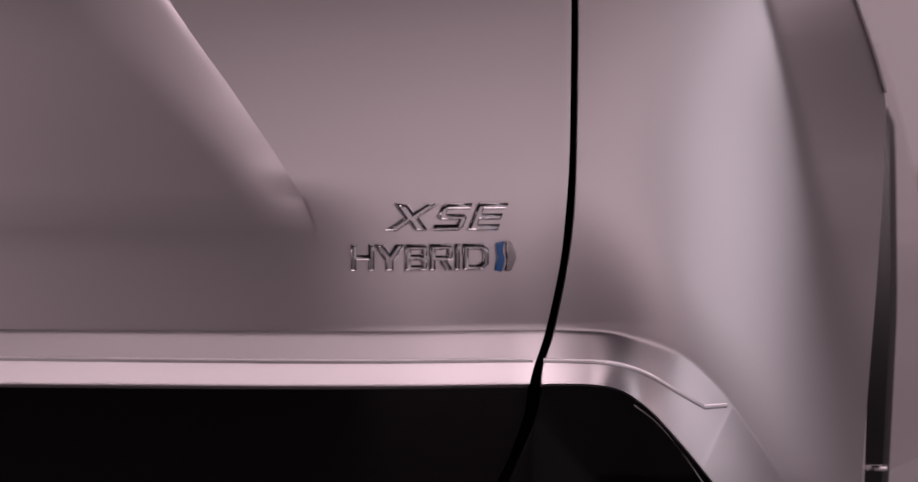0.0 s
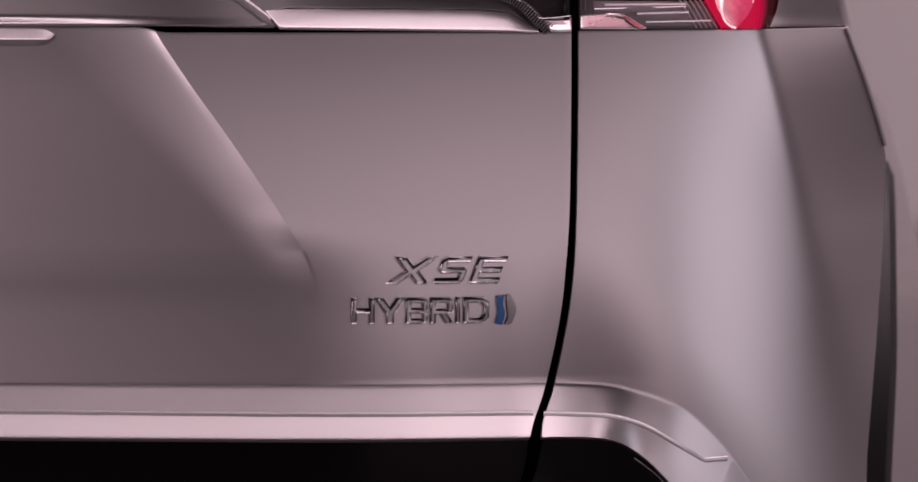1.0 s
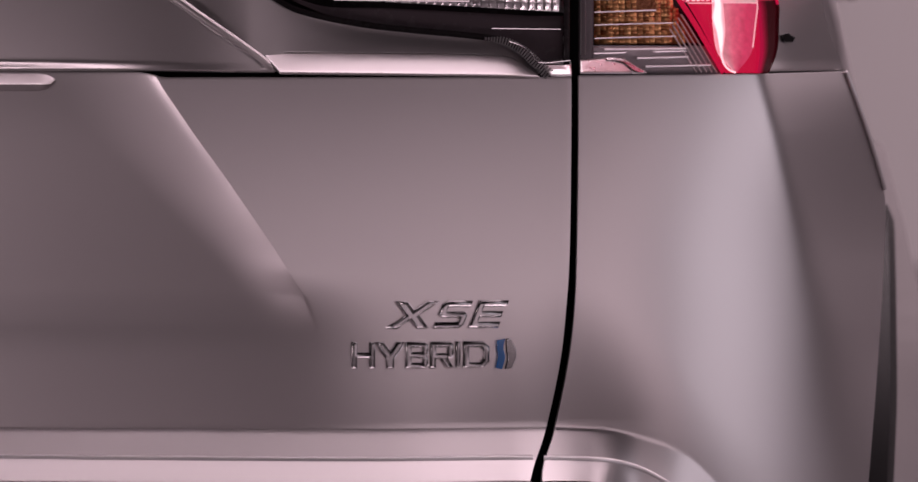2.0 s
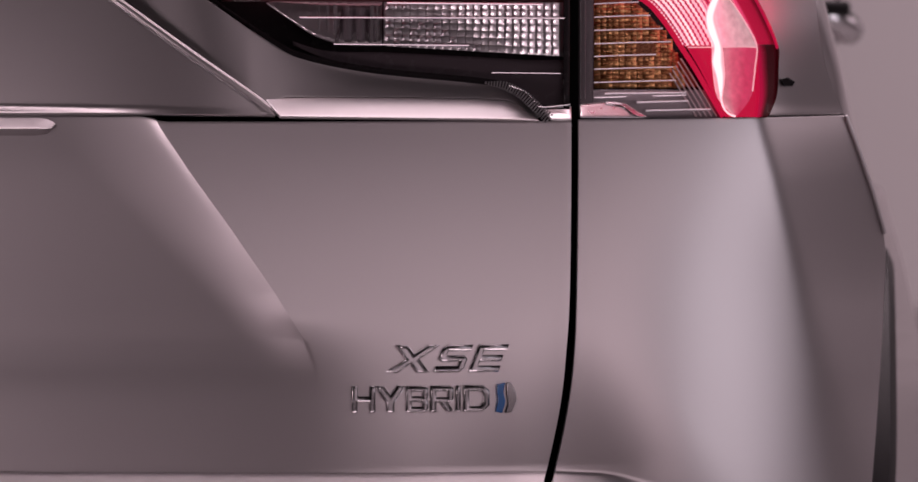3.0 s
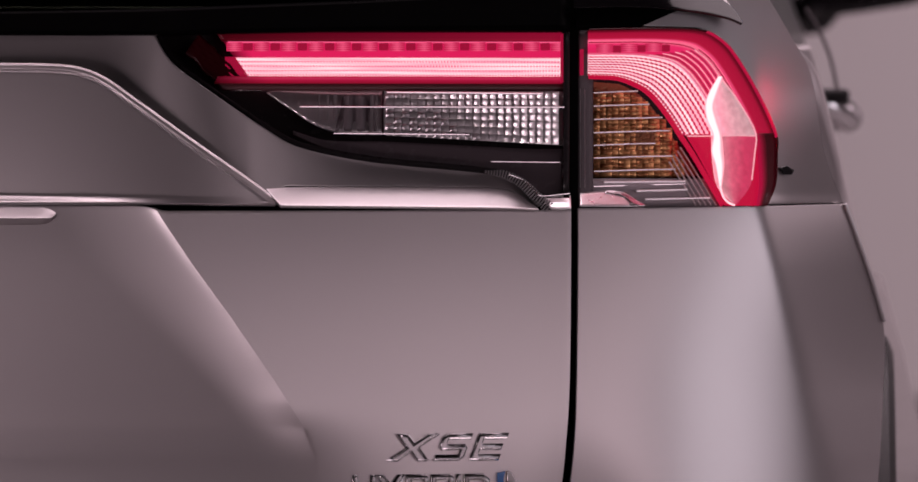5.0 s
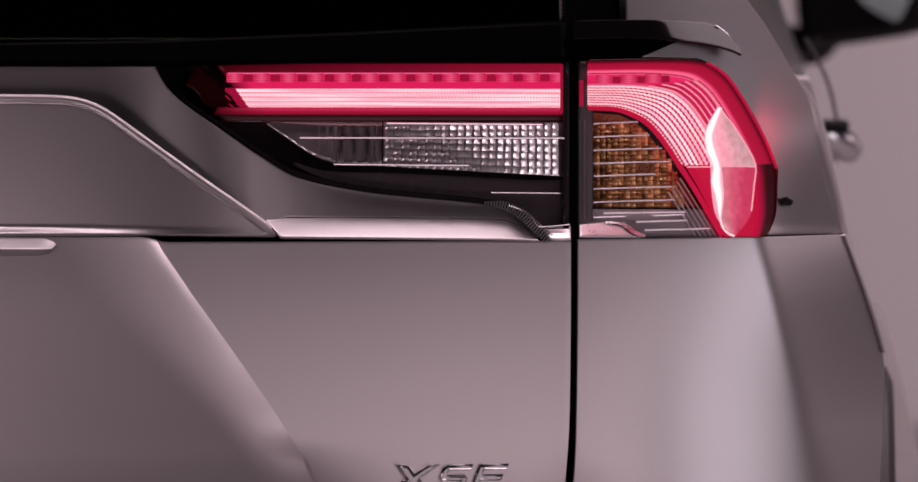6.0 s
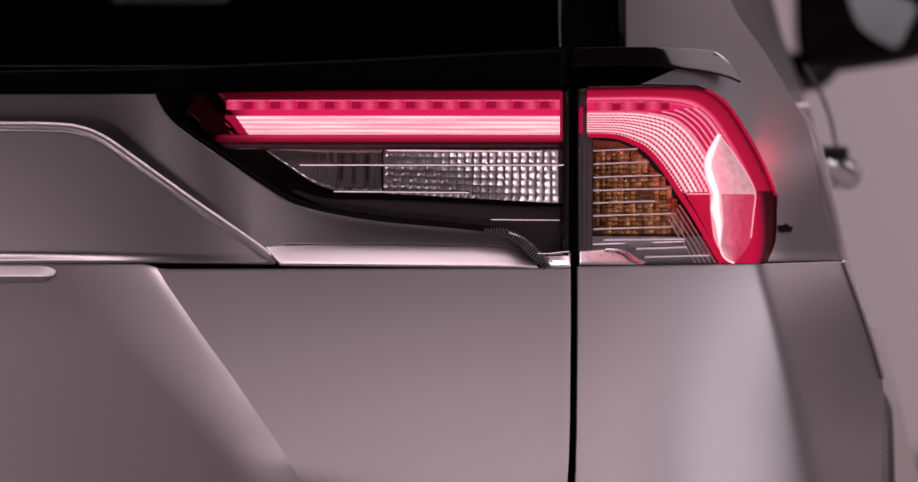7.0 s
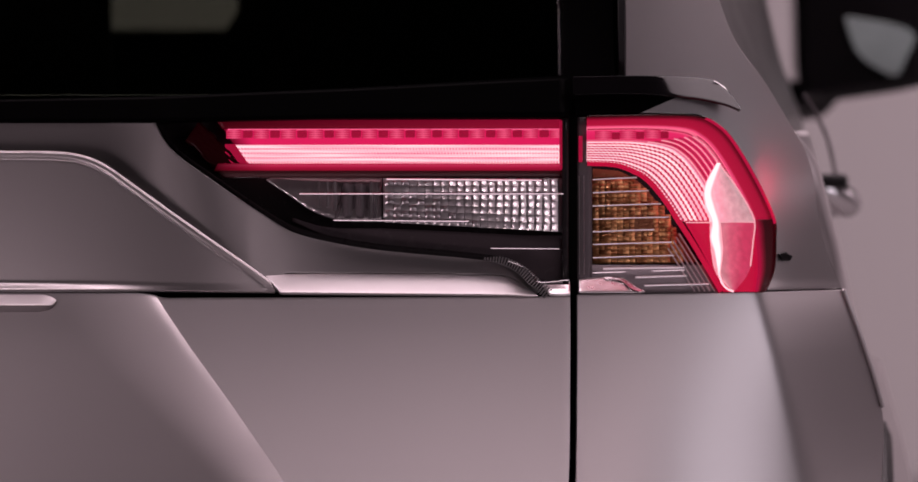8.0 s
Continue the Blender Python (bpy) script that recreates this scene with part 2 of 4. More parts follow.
FLARE = [(-0.9362, 0.6153), (-0.4359, 0.6119), (0.0645, 0.6097), (0.1479, 0.6075), (0.1868, 0.5975), (0.2229, 0.5808), (0.2602, 0.5418), (0.2869, 0.5018), (0.3120, 0.4639), (0.3537, 0.4038)]
RIDGE = [(-0.9308, 0.5891), (-0.4333, 0.5847), (0.0641, 0.5814), (0.1470, 0.5775), (0.1802, 0.5670), (0.2110, 0.5480), (0.2375, 0.5320), (0.2650, 0.5325), (0.2880, 0.5000), (0.3115, 0.4641), (0.3517, 0.4043)]


def height_of(curve, x):
    """z of a line of points (x, z) at x."""
    for (xa, za), (xb, zb) in zip(curve, curve[1:]):
        if x <= xb:
            return za + (zb - za) * (x - xa) / max(1e-6, xb - xa)
    return curve[-1][1]


def eased(curve, r=0.02):
    """The same line with its corners rounded off."""
    ps = [Vector(p) for p in curve]
    out = [ps[0]]
    for a, b, c in zip(ps, ps[1:], ps[2:]):
        p, q = b + (a - b) * min(0.45, r / (a - b).length), b + (c - b) * min(0.45, r / (c - b).length)
        out += [p.lerp(b, t).lerp(b.lerp(q, t), t) for t in (0.0, 0.25, 0.5, 0.75, 1.0)]
    return [tuple(p) for p in out + [ps[-1]]]


FLARE, RIDGE = eased(FLARE), eased(RIDGE[:7]) + eased(RIDGE[6:], 0.003)[1:]


def away(curve, x, z):
    """Distance from a line of points (x, z)."""
    best = 9.0
    for (xa, za), (xb, zb) in zip(curve, curve[1:]):
        if abs(xa - x) > 0.12 and abs(xb - x) > 0.12 and (xa - x) * (xb - x) > 0:
            continue
        dx, dz = xb - xa, zb - za
        k = min(1.0, max(0.0, ((x - xa) * dx + (z - za) * dz) / max(1e-12, dx * dx + dz * dz)))
        best = min(best, math.hypot(x - xa - k * dx, z - za - k * dz))
    return best


def ledge(x, z):
    """The skin flares out to a ridge and on to the black lower inset."""
    if z >= height_of(FLARE, x):
        return 0.0
    soft = 0.0003 + 0.0005 * smooth(0.08, 0.14, x)
    d, r = away(FLARE, x, z), away(RIDGE, x, z)
    fall = bend(d - 2 * soft, soft) if z > height_of(RIDGE, x) else bend(max(0.0, d - r) - 2 * soft, soft) + 1.13 * r
    # it runs flatter once it has turned the corner
    return -0.90 * (0.89 - 0.53 * smooth(0.125, 0.18, x)) * fall


def fuller(x):
    """Beside the plate's hollow the hatch keeps its even sweep."""
    if x > -0.08:
        return 0.0
    return 0.21 * (bend(0.17, 0.055) - bend(x + 0.25, 0.055)) + 0.2007 * (x + 0.08)


def recess(x, z):
    """The number plate's hollow, with one slanted flank."""
    edge = along(RECESS, z)
    width = 0.058 + 0.042 * smooth(0.72, 0.93, z)
    t = min(1.0, max(0.0, (edge - x) / width))
    flank = (0.095 + 0.155 * smooth(0.92, 0.76, z)) * (t - t * t / 2)
    curl = 0.09 * smooth(0.78, 0.92, z) * 0.062 * math.erf(t / 0.08)
    high = 0.21 * (bend(edge + 0.25, 0.055) - bend(min(x, edge) + 0.25, 0.055)) + width * (flank + curl) + fuller(max(x, edge))
    low = 0.21 * (bend(x + 0.11, 0.035) + 0.14 - bend(x + 0.25, 0.055))
    return low + (high - low) * smooth(0.675, 0.765, z)


def hatch_y(x, z):
    return body_y(x, z) + ledge(x, z) + recess(x, z)


def quarter_y(x, z):
    return body_y(x, z) + ledge(x, z)


def catmull(points, per=8):
    """A smooth line through points."""
    ps = [Vector(p) for p in points]
    ps = [ps[0] * 2 - ps[1]] + ps + [ps[-1] * 2 - ps[-2]]
    out = []
    for a, b, c, d in zip(ps, ps[1:], ps[2:], ps[3:]):
        for i in range(per):
            t = i / per
            out.append(0.5 * (2 * b + (c - a) * t + (2 * a - 5 * b + 4 * c - d) * t * t + (3 * b - a - 3 * c + d) * t ** 3))
    return out + [ps[-2]]


def spread(points, n):
    """n + 1 points at even steps along a line of points."""
    ps = [Vector(p) for p in points]
    run = [0.0]
    for a, b in zip(ps, ps[1:]):
        run.append(run[-1] + (b - a).length)
    out, k = [], 0
    for i in range(n + 1):
        s = run[-1] * i / n
        while k < len(ps) - 2 and run[k + 1] < s:
            k += 1
        out.append(ps[k].lerp(ps[k + 1], (s - run[k]) / max(1e-9, run[k + 1] - run[k])))
    return out


def grid(rows, closed=False, flow=False):
    """A sheet through rows of 3D points; flow adds a map in metres along and across."""
    bm = bmesh.new()
    vs = [[bm.verts.new(p) for p in r] for r in rows]
    if flow:
        uv = bm.loops.layers.uv.new("flow")
        mid = rows[len(rows) // 2]
        run = [0.0]
        for p, q in zip(mid, mid[1:]):
            run.append(run[-1] + (Vector(q) - Vector(p)).length)
        step = sum((Vector(a[len(a) // 2]) - Vector(b[len(b) // 2])).length for a, b in zip(rows, rows[1:])) / (len(rows) - 1)
        for i, (a, b) in enumerate(zip(vs, vs[1:])):
            for j in range(len(a) - 1):
                f = bm.faces.new((a[j], a[j + 1], b[j + 1], b[j]))
                for lp, (jj, ii) in zip(f.loops, ((j, i), (j + 1, i), (j + 1, i + 1), (j, i + 1))):
                    lp[uv].uv = (run[jj], ii * step)
        bm.normal_update()
        return bm
    for a, b in zip(vs, vs[1:]):
        n = len(a)
        for j in range(n if closed else n - 1):
            k = (j + 1) % n
            bm.faces.new((a[j], a[k], b[k], b[j]))
    bm.normal_update()
    return bm


def sheet(c0, c1, n, m, depth, even=True, crowd=1.0):
    """A skin between two lines of (x, z), laid at depth(x, z), facing backwards."""
    a = spread(c0, n) if even else [Vector(p) for p in c0]
    b = spread(c1, n) if even else [Vector(p) for p in c1]
    rows = []
    for j in range(m + 1):
        row = [p.lerp(q, 1 - (1 - j / m) ** crowd) for p, q in zip(a, b)]
        rows.append([(p.x, depth(p.x, p.y), p.y) for p in row])
    bm = grid(rows, flow=True)
    if sum(f.normal.y for f in bm.faces) > 0:
        bmesh.ops.reverse_faces(bm, faces=bm.faces)
    return bm


def plate(outline, depth, thick=0.003):
    """A flat-faced piece with a closed outline of (x, z), its face at depth(x, z)."""
    bm = bmesh.new()
    front = [bm.verts.new((x, depth(x, z), z)) for x, z in outline]
    back = [bm.verts.new((x, depth(x, z) + thick, z)) for x, z in outline]
    bm.faces.new(front)
    bm.faces.new(back[::-1])
    n = len(front)
    for i in range(n):
        bm.faces.new((front[i], back[i], back[(i + 1) % n], front[(i + 1) % n]))
    bmesh.ops.recalc_face_normals(bm, faces=bm.faces)
    return bm


def block(x0, x1, y0, y1, z0, z1, bevel=0.0, seg=2):
    bm = bmesh.new()
    bmesh.ops.create_cube(bm, size=1.0)
    for v in bm.verts:
        v.co = ((x0 + x1) / 2 + v.co.x * (x1 - x0), (y0 + y1) / 2 + v.co.y * (y1 - y0), (z0 + z1) / 2 + v.co.z * (z1 - z0))
    if bevel:
        bmesh.ops.bevel(bm, geom=bm.edges[:], offset=bevel, segments=seg, profile=0.5, affect="EDGES")
    return bm


def tube(points, r, sides=8, flat=1.0):
    """A rod along 3D points; flat squeezes it from back to front."""
    ps = [Vector(p) for p in points]
    rows = []
    for i, p in enumerate(ps):
        d = (ps[min(i + 1, len(ps) - 1)] - ps[max(i - 1, 0)]).normalized()
        s = d.cross(Vector((0, 1, 0))).normalized()
        u = s.cross(d).normalized()
        rows.append([p + r * (math.cos(a) * s + flat * math.sin(a) * u) for a in (2 * math.pi * k / sides for k in range(sides))])
    bm = grid(rows, closed=True)
    bm.verts.ensure_lookup_table()
    n = sides
    bm.faces.new(bm.verts[:n][::-1])
    bm.faces.new(bm.verts[-n:])
    bmesh.ops.recalc_face_normals(bm, faces=bm.faces)
    return bm


def part(name, bm, material, parent, label="", shell=0.0, bevel=0.0, flat=False):
    """Links a bmesh as one mesh object under a thing or a part."""
    me = bpy.data.meshes.new(name)
    bm.to_mesh(me)
    bm.free()
    if not flat:
        me.polygons.foreach_set("use_smooth", [True] * len(me.polygons))
        if not shell:
            me.set_sharp_from_angle(angle=radians(40))
    me.materials.append(material)
    ob = new(name, me)
    ob.parent = parent
    if shell:
        s = ob.modifiers.new("shell", "SOLIDIFY")
        s.thickness, s.offset = shell, -1
    if bevel:
        b = ob.modifiers.new("edge", "BEVEL")
        b.width, b.segments, b.limit_method, b.angle_limit = bevel, 3, "ANGLE", radians(50)
        b.harden_normals = False
    if label:
        tagged(ob, label)
    return ob


def empty(name, label="", category="", at=(0, 0, 0), parent=None):
    ob = new(name)
    ob.location = at
    ob.parent = parent
    return tagged(ob, label, category)


def flat_wall(name, p0, p1, z0, z1, thick, material):
    a, b = Vector((*p0, 0)), Vector((*p1, 0))
    nrm = (b - a).cross(Vector((0, 0, 1))).normalized() * thick
    bm = bmesh.new()
    vs = [bm.verts.new(v) for v in ((*a.xy, z0), (*b.xy, z0), (*b.xy, z1), (*a.xy, z1))]
    ws = [bm.verts.new(v.co + nrm) for v in vs]
    for f in ((vs), (ws[::-1])):
        bm.faces.new(f)
    for i in range(4):
        bm.faces.new((vs[i], ws[i], ws[(i + 1) % 4], vs[(i + 1) % 4]))
    bmesh.ops.recalc_face_normals(bm, faces=bm.faces)
    return tagged(part(name, bm, material, None, flat=True), kind="structure")


# ---- the studio ----
tagged(part("floor", block(-9, 9, -10, 16, -0.2, 0.0), FLOOR, None, flat=True), "smooth grey painted studio floor", kind="structure")
tagged(part("ceiling", block(-9, 9, -10, 16, 5.2, 5.4), CURTAIN, None, flat=True), "black studio ceiling", kind="structure")
tagged(flat_wall("wall_north", (-9, 16), (9, 16), 0, 5.2, -0.2, WALL), "plain warm grey studio wall")
tagged(flat_wall("wall_south", (-9, -10), (9, -10), 0, 5.2, 0.2, CURTAIN), "black cloth studio wall")
tagged(flat_wall("wall_east", (9, -10), (9, 16), 0, 5.2, 0.2, GREY_CLOTH), "dark grey cloth studio wall")
tagged(flat_wall("wall_west", (-9, -10), (-9, 16), 0, 5.2, -0.2, WALL), "plain warm grey studio wall")

# ---- the car ----
car = empty("car", "silver metallic estate car with lit red tail lamps", "car", (-0.5, 2.2, 0.0))
CAR_INV = Matrix.Translation((0.5, -2.2, 0.0))


def car_part(name, bm, material, label="", parent=None, **more):
    ob = part(name, bm, material, parent or car, label, **more)
    if parent is None:
        ob.matrix_parent_inverse = CAR_INV
    return ob


SHUT = catmull([(0.1070, 0.9440), (0.1069, 0.8799), (0.1057, 0.7788)] + ([(0.1023, 0.7215), (0.0967, 0.6709), (0.0838, 0.6090)] + [(0.0726, 0.5765), (0.0681, 0.5603)]))
SHUT_R = catmull([(0.1138, 0.9456), (0.1137, 0.8799), (0.1125, 0.7787), (0.1103, 0.7214), (0.1046, 0.6708), (0.0923, 0.6088)] + [(0.0815, 0.5764), (0.0793, 0.5601)])
LEFT = -1.05

# hatch below the seam
z_top, z_low = SHUT[0].y, SHUT[-1].y
x_end = along(SHUT, 0.61)
z_flare, z_ridge = height_of(FLARE, x_end), height_of(RIDGE, x_end)
steps = [z_top + (z_flare - z_top) * i / 150 for i in range(150)] + [z_flare + (z_ridge - z_flare) * i / 12 for i in range(12)]
steps += [z_ridge + (z_low - z_ridge) * i / 10 for i in range(11)]
rows = []
for z0 in steps:
    edge, last = along(RECESS, z0), along(SHUT, z0)
    stops = [(LEFT, 30), (edge - 0.115, 50), (edge, 70), (last, 0)]
    xs = [a + (b - a) * i / n for (a, n), (b, _) in zip(stops, stops[1:]) for i in range(n)] + [last]
    rows.append([])
    for x in xs:
        z = z0 + (height_of(FLARE, x) - z_flare) * smooth(0.72, 0.63, z0)
        rows[-1].append((x, hatch_y(x, z), z))
bm = grid(rows)
if sum(f.normal.y for f in bm.faces) > 0:
    bmesh.ops.reverse_faces(bm, faces=bm.faces)
bm.verts.ensure_lookup_table()
across = len(rows[0])
for i in range(across - 1):
    # the flare starts with a crisp fold
    bm.edges.get((bm.verts[150 * across + i], bm.verts[150 * across + i + 1])).smooth = False
for i in range(int(150 * (z_top - 0.735) / (z_top - z_flare))):
    # and so does the flank of the plate's hollow
    bm.edges.get((bm.verts[i * across + 80], bm.verts[(i + 1) * across + 80])).smooth = False
for v in bm.verts:
    v.co.z += 0.0045 * smooth(SHUT[0].y - 0.03, SHUT[0].y, v.co.z) * smooth(-0.2748, -0.3053, v.co.x)
hatch = car_part("hatch_panel", bm, PAINT, shell=0.005, bevel=0.0022)
QR = catmull([(0.3809, 0.9468), (0.4011, 0.8944), (0.4178, 0.8464), (0.4258, 0.8106), (0.4222, 0.7352), (0.4155, 0.6539), (0.4042, 0.5405), (0.3969, 0.4421), (0.3938, 0.3756)])
QL = SHUT_R + catmull([(0.0792, 0.5610), (0.1431, 0.5565), (0.1798, 0.5359), (0.2116, 0.5021), (0.2432, 0.4633), (0.2710, 0.4249), (0.2886, 0.3923)])[1:]
car_part("quarter_panel", sheet(QL, QR, 300, 220, quarter_y), PAINT, shell=0.004, bevel=0.0015)

# the highlight along the ridge, laid on as a bead of lighter silver
for ax, bx in ((LEFT, 0.0714), (0.0813, 0.2600)):
    xs = [ax + (bx - ax) * i / 120 for i in range(121)]
    rows = []
    for k in range(7):
        a = math.pi * (k / 6 - 0.5)
        rows.append([(x, hatch_y(x, height_of(RIDGE, x)) + 0.0022 - 0.0034 * math.cos(a), height_of(RIDGE, x) - 0.0032 * math.sin(a)) for x in xs])
    bm = grid(rows)
    if sum(f.normal.y for f in bm.faces) > 0:
        bmesh.ops.reverse_faces(bm, faces=bm.faces)
    car_part("ridge_line", bm, EDGE, "moulding edge in lighter silver for its highlight")
HEM = spread(QR, 60)[:14]
car_part("quarter_hem", tube([(p.x + 0.0012, quarter_y(p.x, p.y) - 0.0012, p.y) for p in HEM], 0.0022, 10), EDGE, "folded panel edge in lighter silver for its highlight")

# ---- emblem panel, its frame and the cove under the lamp ----
BORDER = [Vector(p) for p in [(LEFT, 1.0846)]] + catmull([(-0.4375, 1.0840), (-0.3873, 1.0834), (-0.3594, 1.0801), (-0.3359, 1.0706), (-0.3062, 1.0500), (-0.2475, 1.0082), (-0.1890, 0.9675), (-0.1718, 0.9518)])


def border_distance(x, z):
    best = 9.0
    for a, b in zip(BORDER, BORDER[1:]):
        d = b - a
        k = min(1.0, max(0.0, ((x - a.x) * d.x + (z - a.y) * d.y) / d.length_squared))
        best = min(best, math.hypot(x - a.x - k * d.x, z - a.y - k * d.y))
    return best


def panel_y(x, z):
    d = border_distance(x, z)
    groove = 0.0013 * math.exp(-((d - 0.0072) / 0.0011) ** 2)
    return body_y(x, z) - 0.0026 * smooth(0.0, 0.0024, d) + groove - 0.12 * (z - SEAM_Z)


def ribbon(c0, c1, n, m, lift):
    """A skin between two lines of (x, z), pushed forward by lift(t, x) over the body, t from 0 at c0 to 1 at c1."""
    a, b = spread(c0, n), spread(c1, n)
    rows = []
    for j in range(m + 1):
        t = j / m
        rows.append([(p.x, body_y(p.x, p.y) + lift(t, p.x), p.y) for p in (u.lerp(v, t) for u, v in zip(a, b))])
    bm = grid(rows)
    if sum(f.normal.y for f in bm.faces) > 0:
        bmesh.ops.reverse_faces(bm, faces=bm.faces)
    return bm


car_part("emblem_panel", sheet([(LEFT + (BORDER[-1].x - LEFT) * i / 260, 0.9528 + (0.9502 - 0.9528) * i / 260) for i in range(261)],
                               spread(BORDER, 260), 260, 110, panel_y, crowd=2.2), PAINT, shell=0.003)
UNDER = catmull([(-0.2918, 1.1126), (-0.2737, 1.0846), (-0.2323, 1.0539), (-0.1737, 1.0148), (-0.1442, 1.0024), (-0.0918, 0.9923), (-0.0471, 0.9871), (0.0090, 0.9819), (0.0371, 0.9779), (0.0540, 0.9717), (0.0698, 0.9576), (0.0822, 0.9463)])
UPPER_LEFT = [(LEFT + (-0.2918 - LEFT) * i / 30, 1.1142) for i in range(30)]
LEDGE_TOP = catmull([(-0.1874, 0.9674), (-0.1029, 0.9672), (-0.0135, 0.9663), (0.0371, 0.9650), (0.0540, 0.9605), (0.0737, 0.9464)])


def cove(t, x):
    deep = smooth(-0.30, -0.08, x)
    foot = smooth(-0.33, -0.08, x)
    roll = 0.0025 * t * (1 - smooth(-0.3041, -0.2373, x))
    strip = 0.07 * min(0.14, max(0.0, -0.20 - x)) - 0.003 * smooth(-0.16, -0.24, x)
    strip -= 0.008 * t * smooth(-0.34, -0.28, x) * (1 - deep)
    return 0.001 + strip + 0.007 * foot + deep * 0.003 * t + roll


car_part("lamp_surround", ribbon(BORDER[:-5] + LEDGE_TOP[2:], UPPER_LEFT + UNDER[:-2], 220, 24, cove), PAINT, shell=0.003, bevel=0.0004)
car_part("ledge", ribbon([Vector(p) for p in [(-0.1696, 0.9488), (0.0763, 0.9456)]], LEDGE_TOP, 90, 8, lambda t, x: 0.008 - 0.0225 * (1 - t)), PAINT, shell=0.003,
         bevel=0.0015)
car_part("panel_hem", tube([(x, body_y(x, z) + 0.001, z) for x, z in spread([Vector(p) for p in [(-0.7706, 0.9553), (-0.4364, 0.9537), (-0.1754, 0.9505)]], 40)], 0.0026, 10), PAINT)
# dark rubber in the seam below
car_part("seam_seal", sheet([(-0.2948, 0.9530), (0.1095, 0.9483)], [(-0.2947, 0.9419), (0.1095, 0.9404)], 60, 2, lambda x, z: body_y(x, z) + 0.012), RUBBER)
car_part("shut_line_seal", sheet([p + Vector((-0.012, 0)) for p in SHUT], [p + Vector((0.012, 0)) for p in SHUT_R], 60, 2, lambda x, z: hatch_y(x, z) + 0.012), RUBBER)
# lip over the number plate
HOOD_TOP, HOOD_LOW = 0.9507, 0.9374
HOOD_END = -0.3651


def hood_y(x, z):
    k = (HOOD_TOP - z) / (HOOD_TOP - HOOD_LOW)
    return body_y(x, z) + 0.004 - 0.020 * k * smooth(HOOD_END, HOOD_END - 0.035, x) + 0.004 * smooth(HOOD_END - 0.03, HOOD_END, x)


car_part("plate_lamp_hood", sheet([(LEFT, HOOD_TOP), (HOOD_END - 0.008, HOOD_TOP)], [(LEFT, HOOD_LOW), (HOOD_END - 0.02, HOOD_LOW)], 120, 10, hood_y), PAINT, shell=0.008, bevel=0.003)

# ---- black insets and bumper ----
def inset_y(x, z):
    return body_y(x, z) + (recess(x, z) if x < 0.08 else 0.0) - 0.010


car_part("hatch_lower_cladding", sheet([(LEFT, INSET[0][1] + 0.010 - 0.16 * i / 30) for i in range(31)], catmull([(0.0681, 0.5622), (0.0636, 0.5282), (0.0484, 0.4858), (0.0344, 0.4564), (0.0090, 0.3950)]), 40, 60, inset_y),
         CLADDING, "glossy black lower hatch cladding", shell=0.003, bevel=0.0015)
car_part("bumper_cladding", sheet(catmull([(0.0822, 0.5620), (0.0738, 0.5224), (0.0569, 0.4828), (0.0428, 0.4516), (0.0175, 0.3948)]), catmull([(0.0827, 0.5626), (0.1500, 0.5580), (0.1928, 0.5341), (0.2216, 0.4989), (0.2536, 0.4539), (0.2948, 0.3858)]), 60, 40, inset_y),
         CLADDING, "glossy black bumper inset", shell=0.003, bevel=0.0015)
car_part("cladding_lip", tube([(x, inset_y(x, z) - 0.001, z) for x, z in catmull([(0.1692, 0.536), (0.1891, 0.521), (0.2063, 0.5018), (0.2237, 0.4777), (0.2377, 0.4565)])], 0.0010, 8), CHROME)
car_part("rear_bumper", block(-1.40, 0.42, 0.04, 0.40, 0.20, 0.44, 0.04, 4), BLACK_PLASTIC)

# ---- window, pillar and upper quarter ----
TOP_Z = 1.1142


def glass_y(x, z):
    return body_y(x, TOP_Z) + 0.62 * (z - TOP_Z) + 0.004


car_part("rear_window", sheet([(LEFT, TOP_Z + 0.007 + 0.45 * i / 20) for i in range(21)], [(0.1180, TOP_Z + 0.007 + 0.45 * i / 20) for i in range(21)], 20, 40, glass_y),
         GLASS, "dark privacy glass rear window", shell=0.004)
PILLAR_Z = 1.1326
car_part("window_garnish", sheet([(0.1010, PILLAR_Z + 0.4 * i / 10) for i in range(11)], [(0.1512, PILLAR_Z + 0.4 * i / 10) for i in range(11)], 20, 8, lambda x, z: glass_y(x, z) - 0.003),
         FRIT, shell=0.006, bevel=0.001)
car_part("window_seal", sheet([(0.0998, TOP_Z + 0.4 * i / 10) for i in range(11)], [(0.1656, TOP_Z + 0.4 * i / 10) for i in range(11)], 20, 12, lambda x, z: glass_y(x, z) + 0.012),
         RUBBER)


car_part("inner_pillar", block(0.1558, 0.1621, 0.17, 0.60, TOP_Z, 1.60), FABRIC)


def upper_y(x, z):
    foot = max(0.0, 0.995 - z)
    return body_y(x, z) + 0.04 * max(0.0, z - 1.14) + 2.2 * foot * foot * smooth(0.30, 0.33, x)


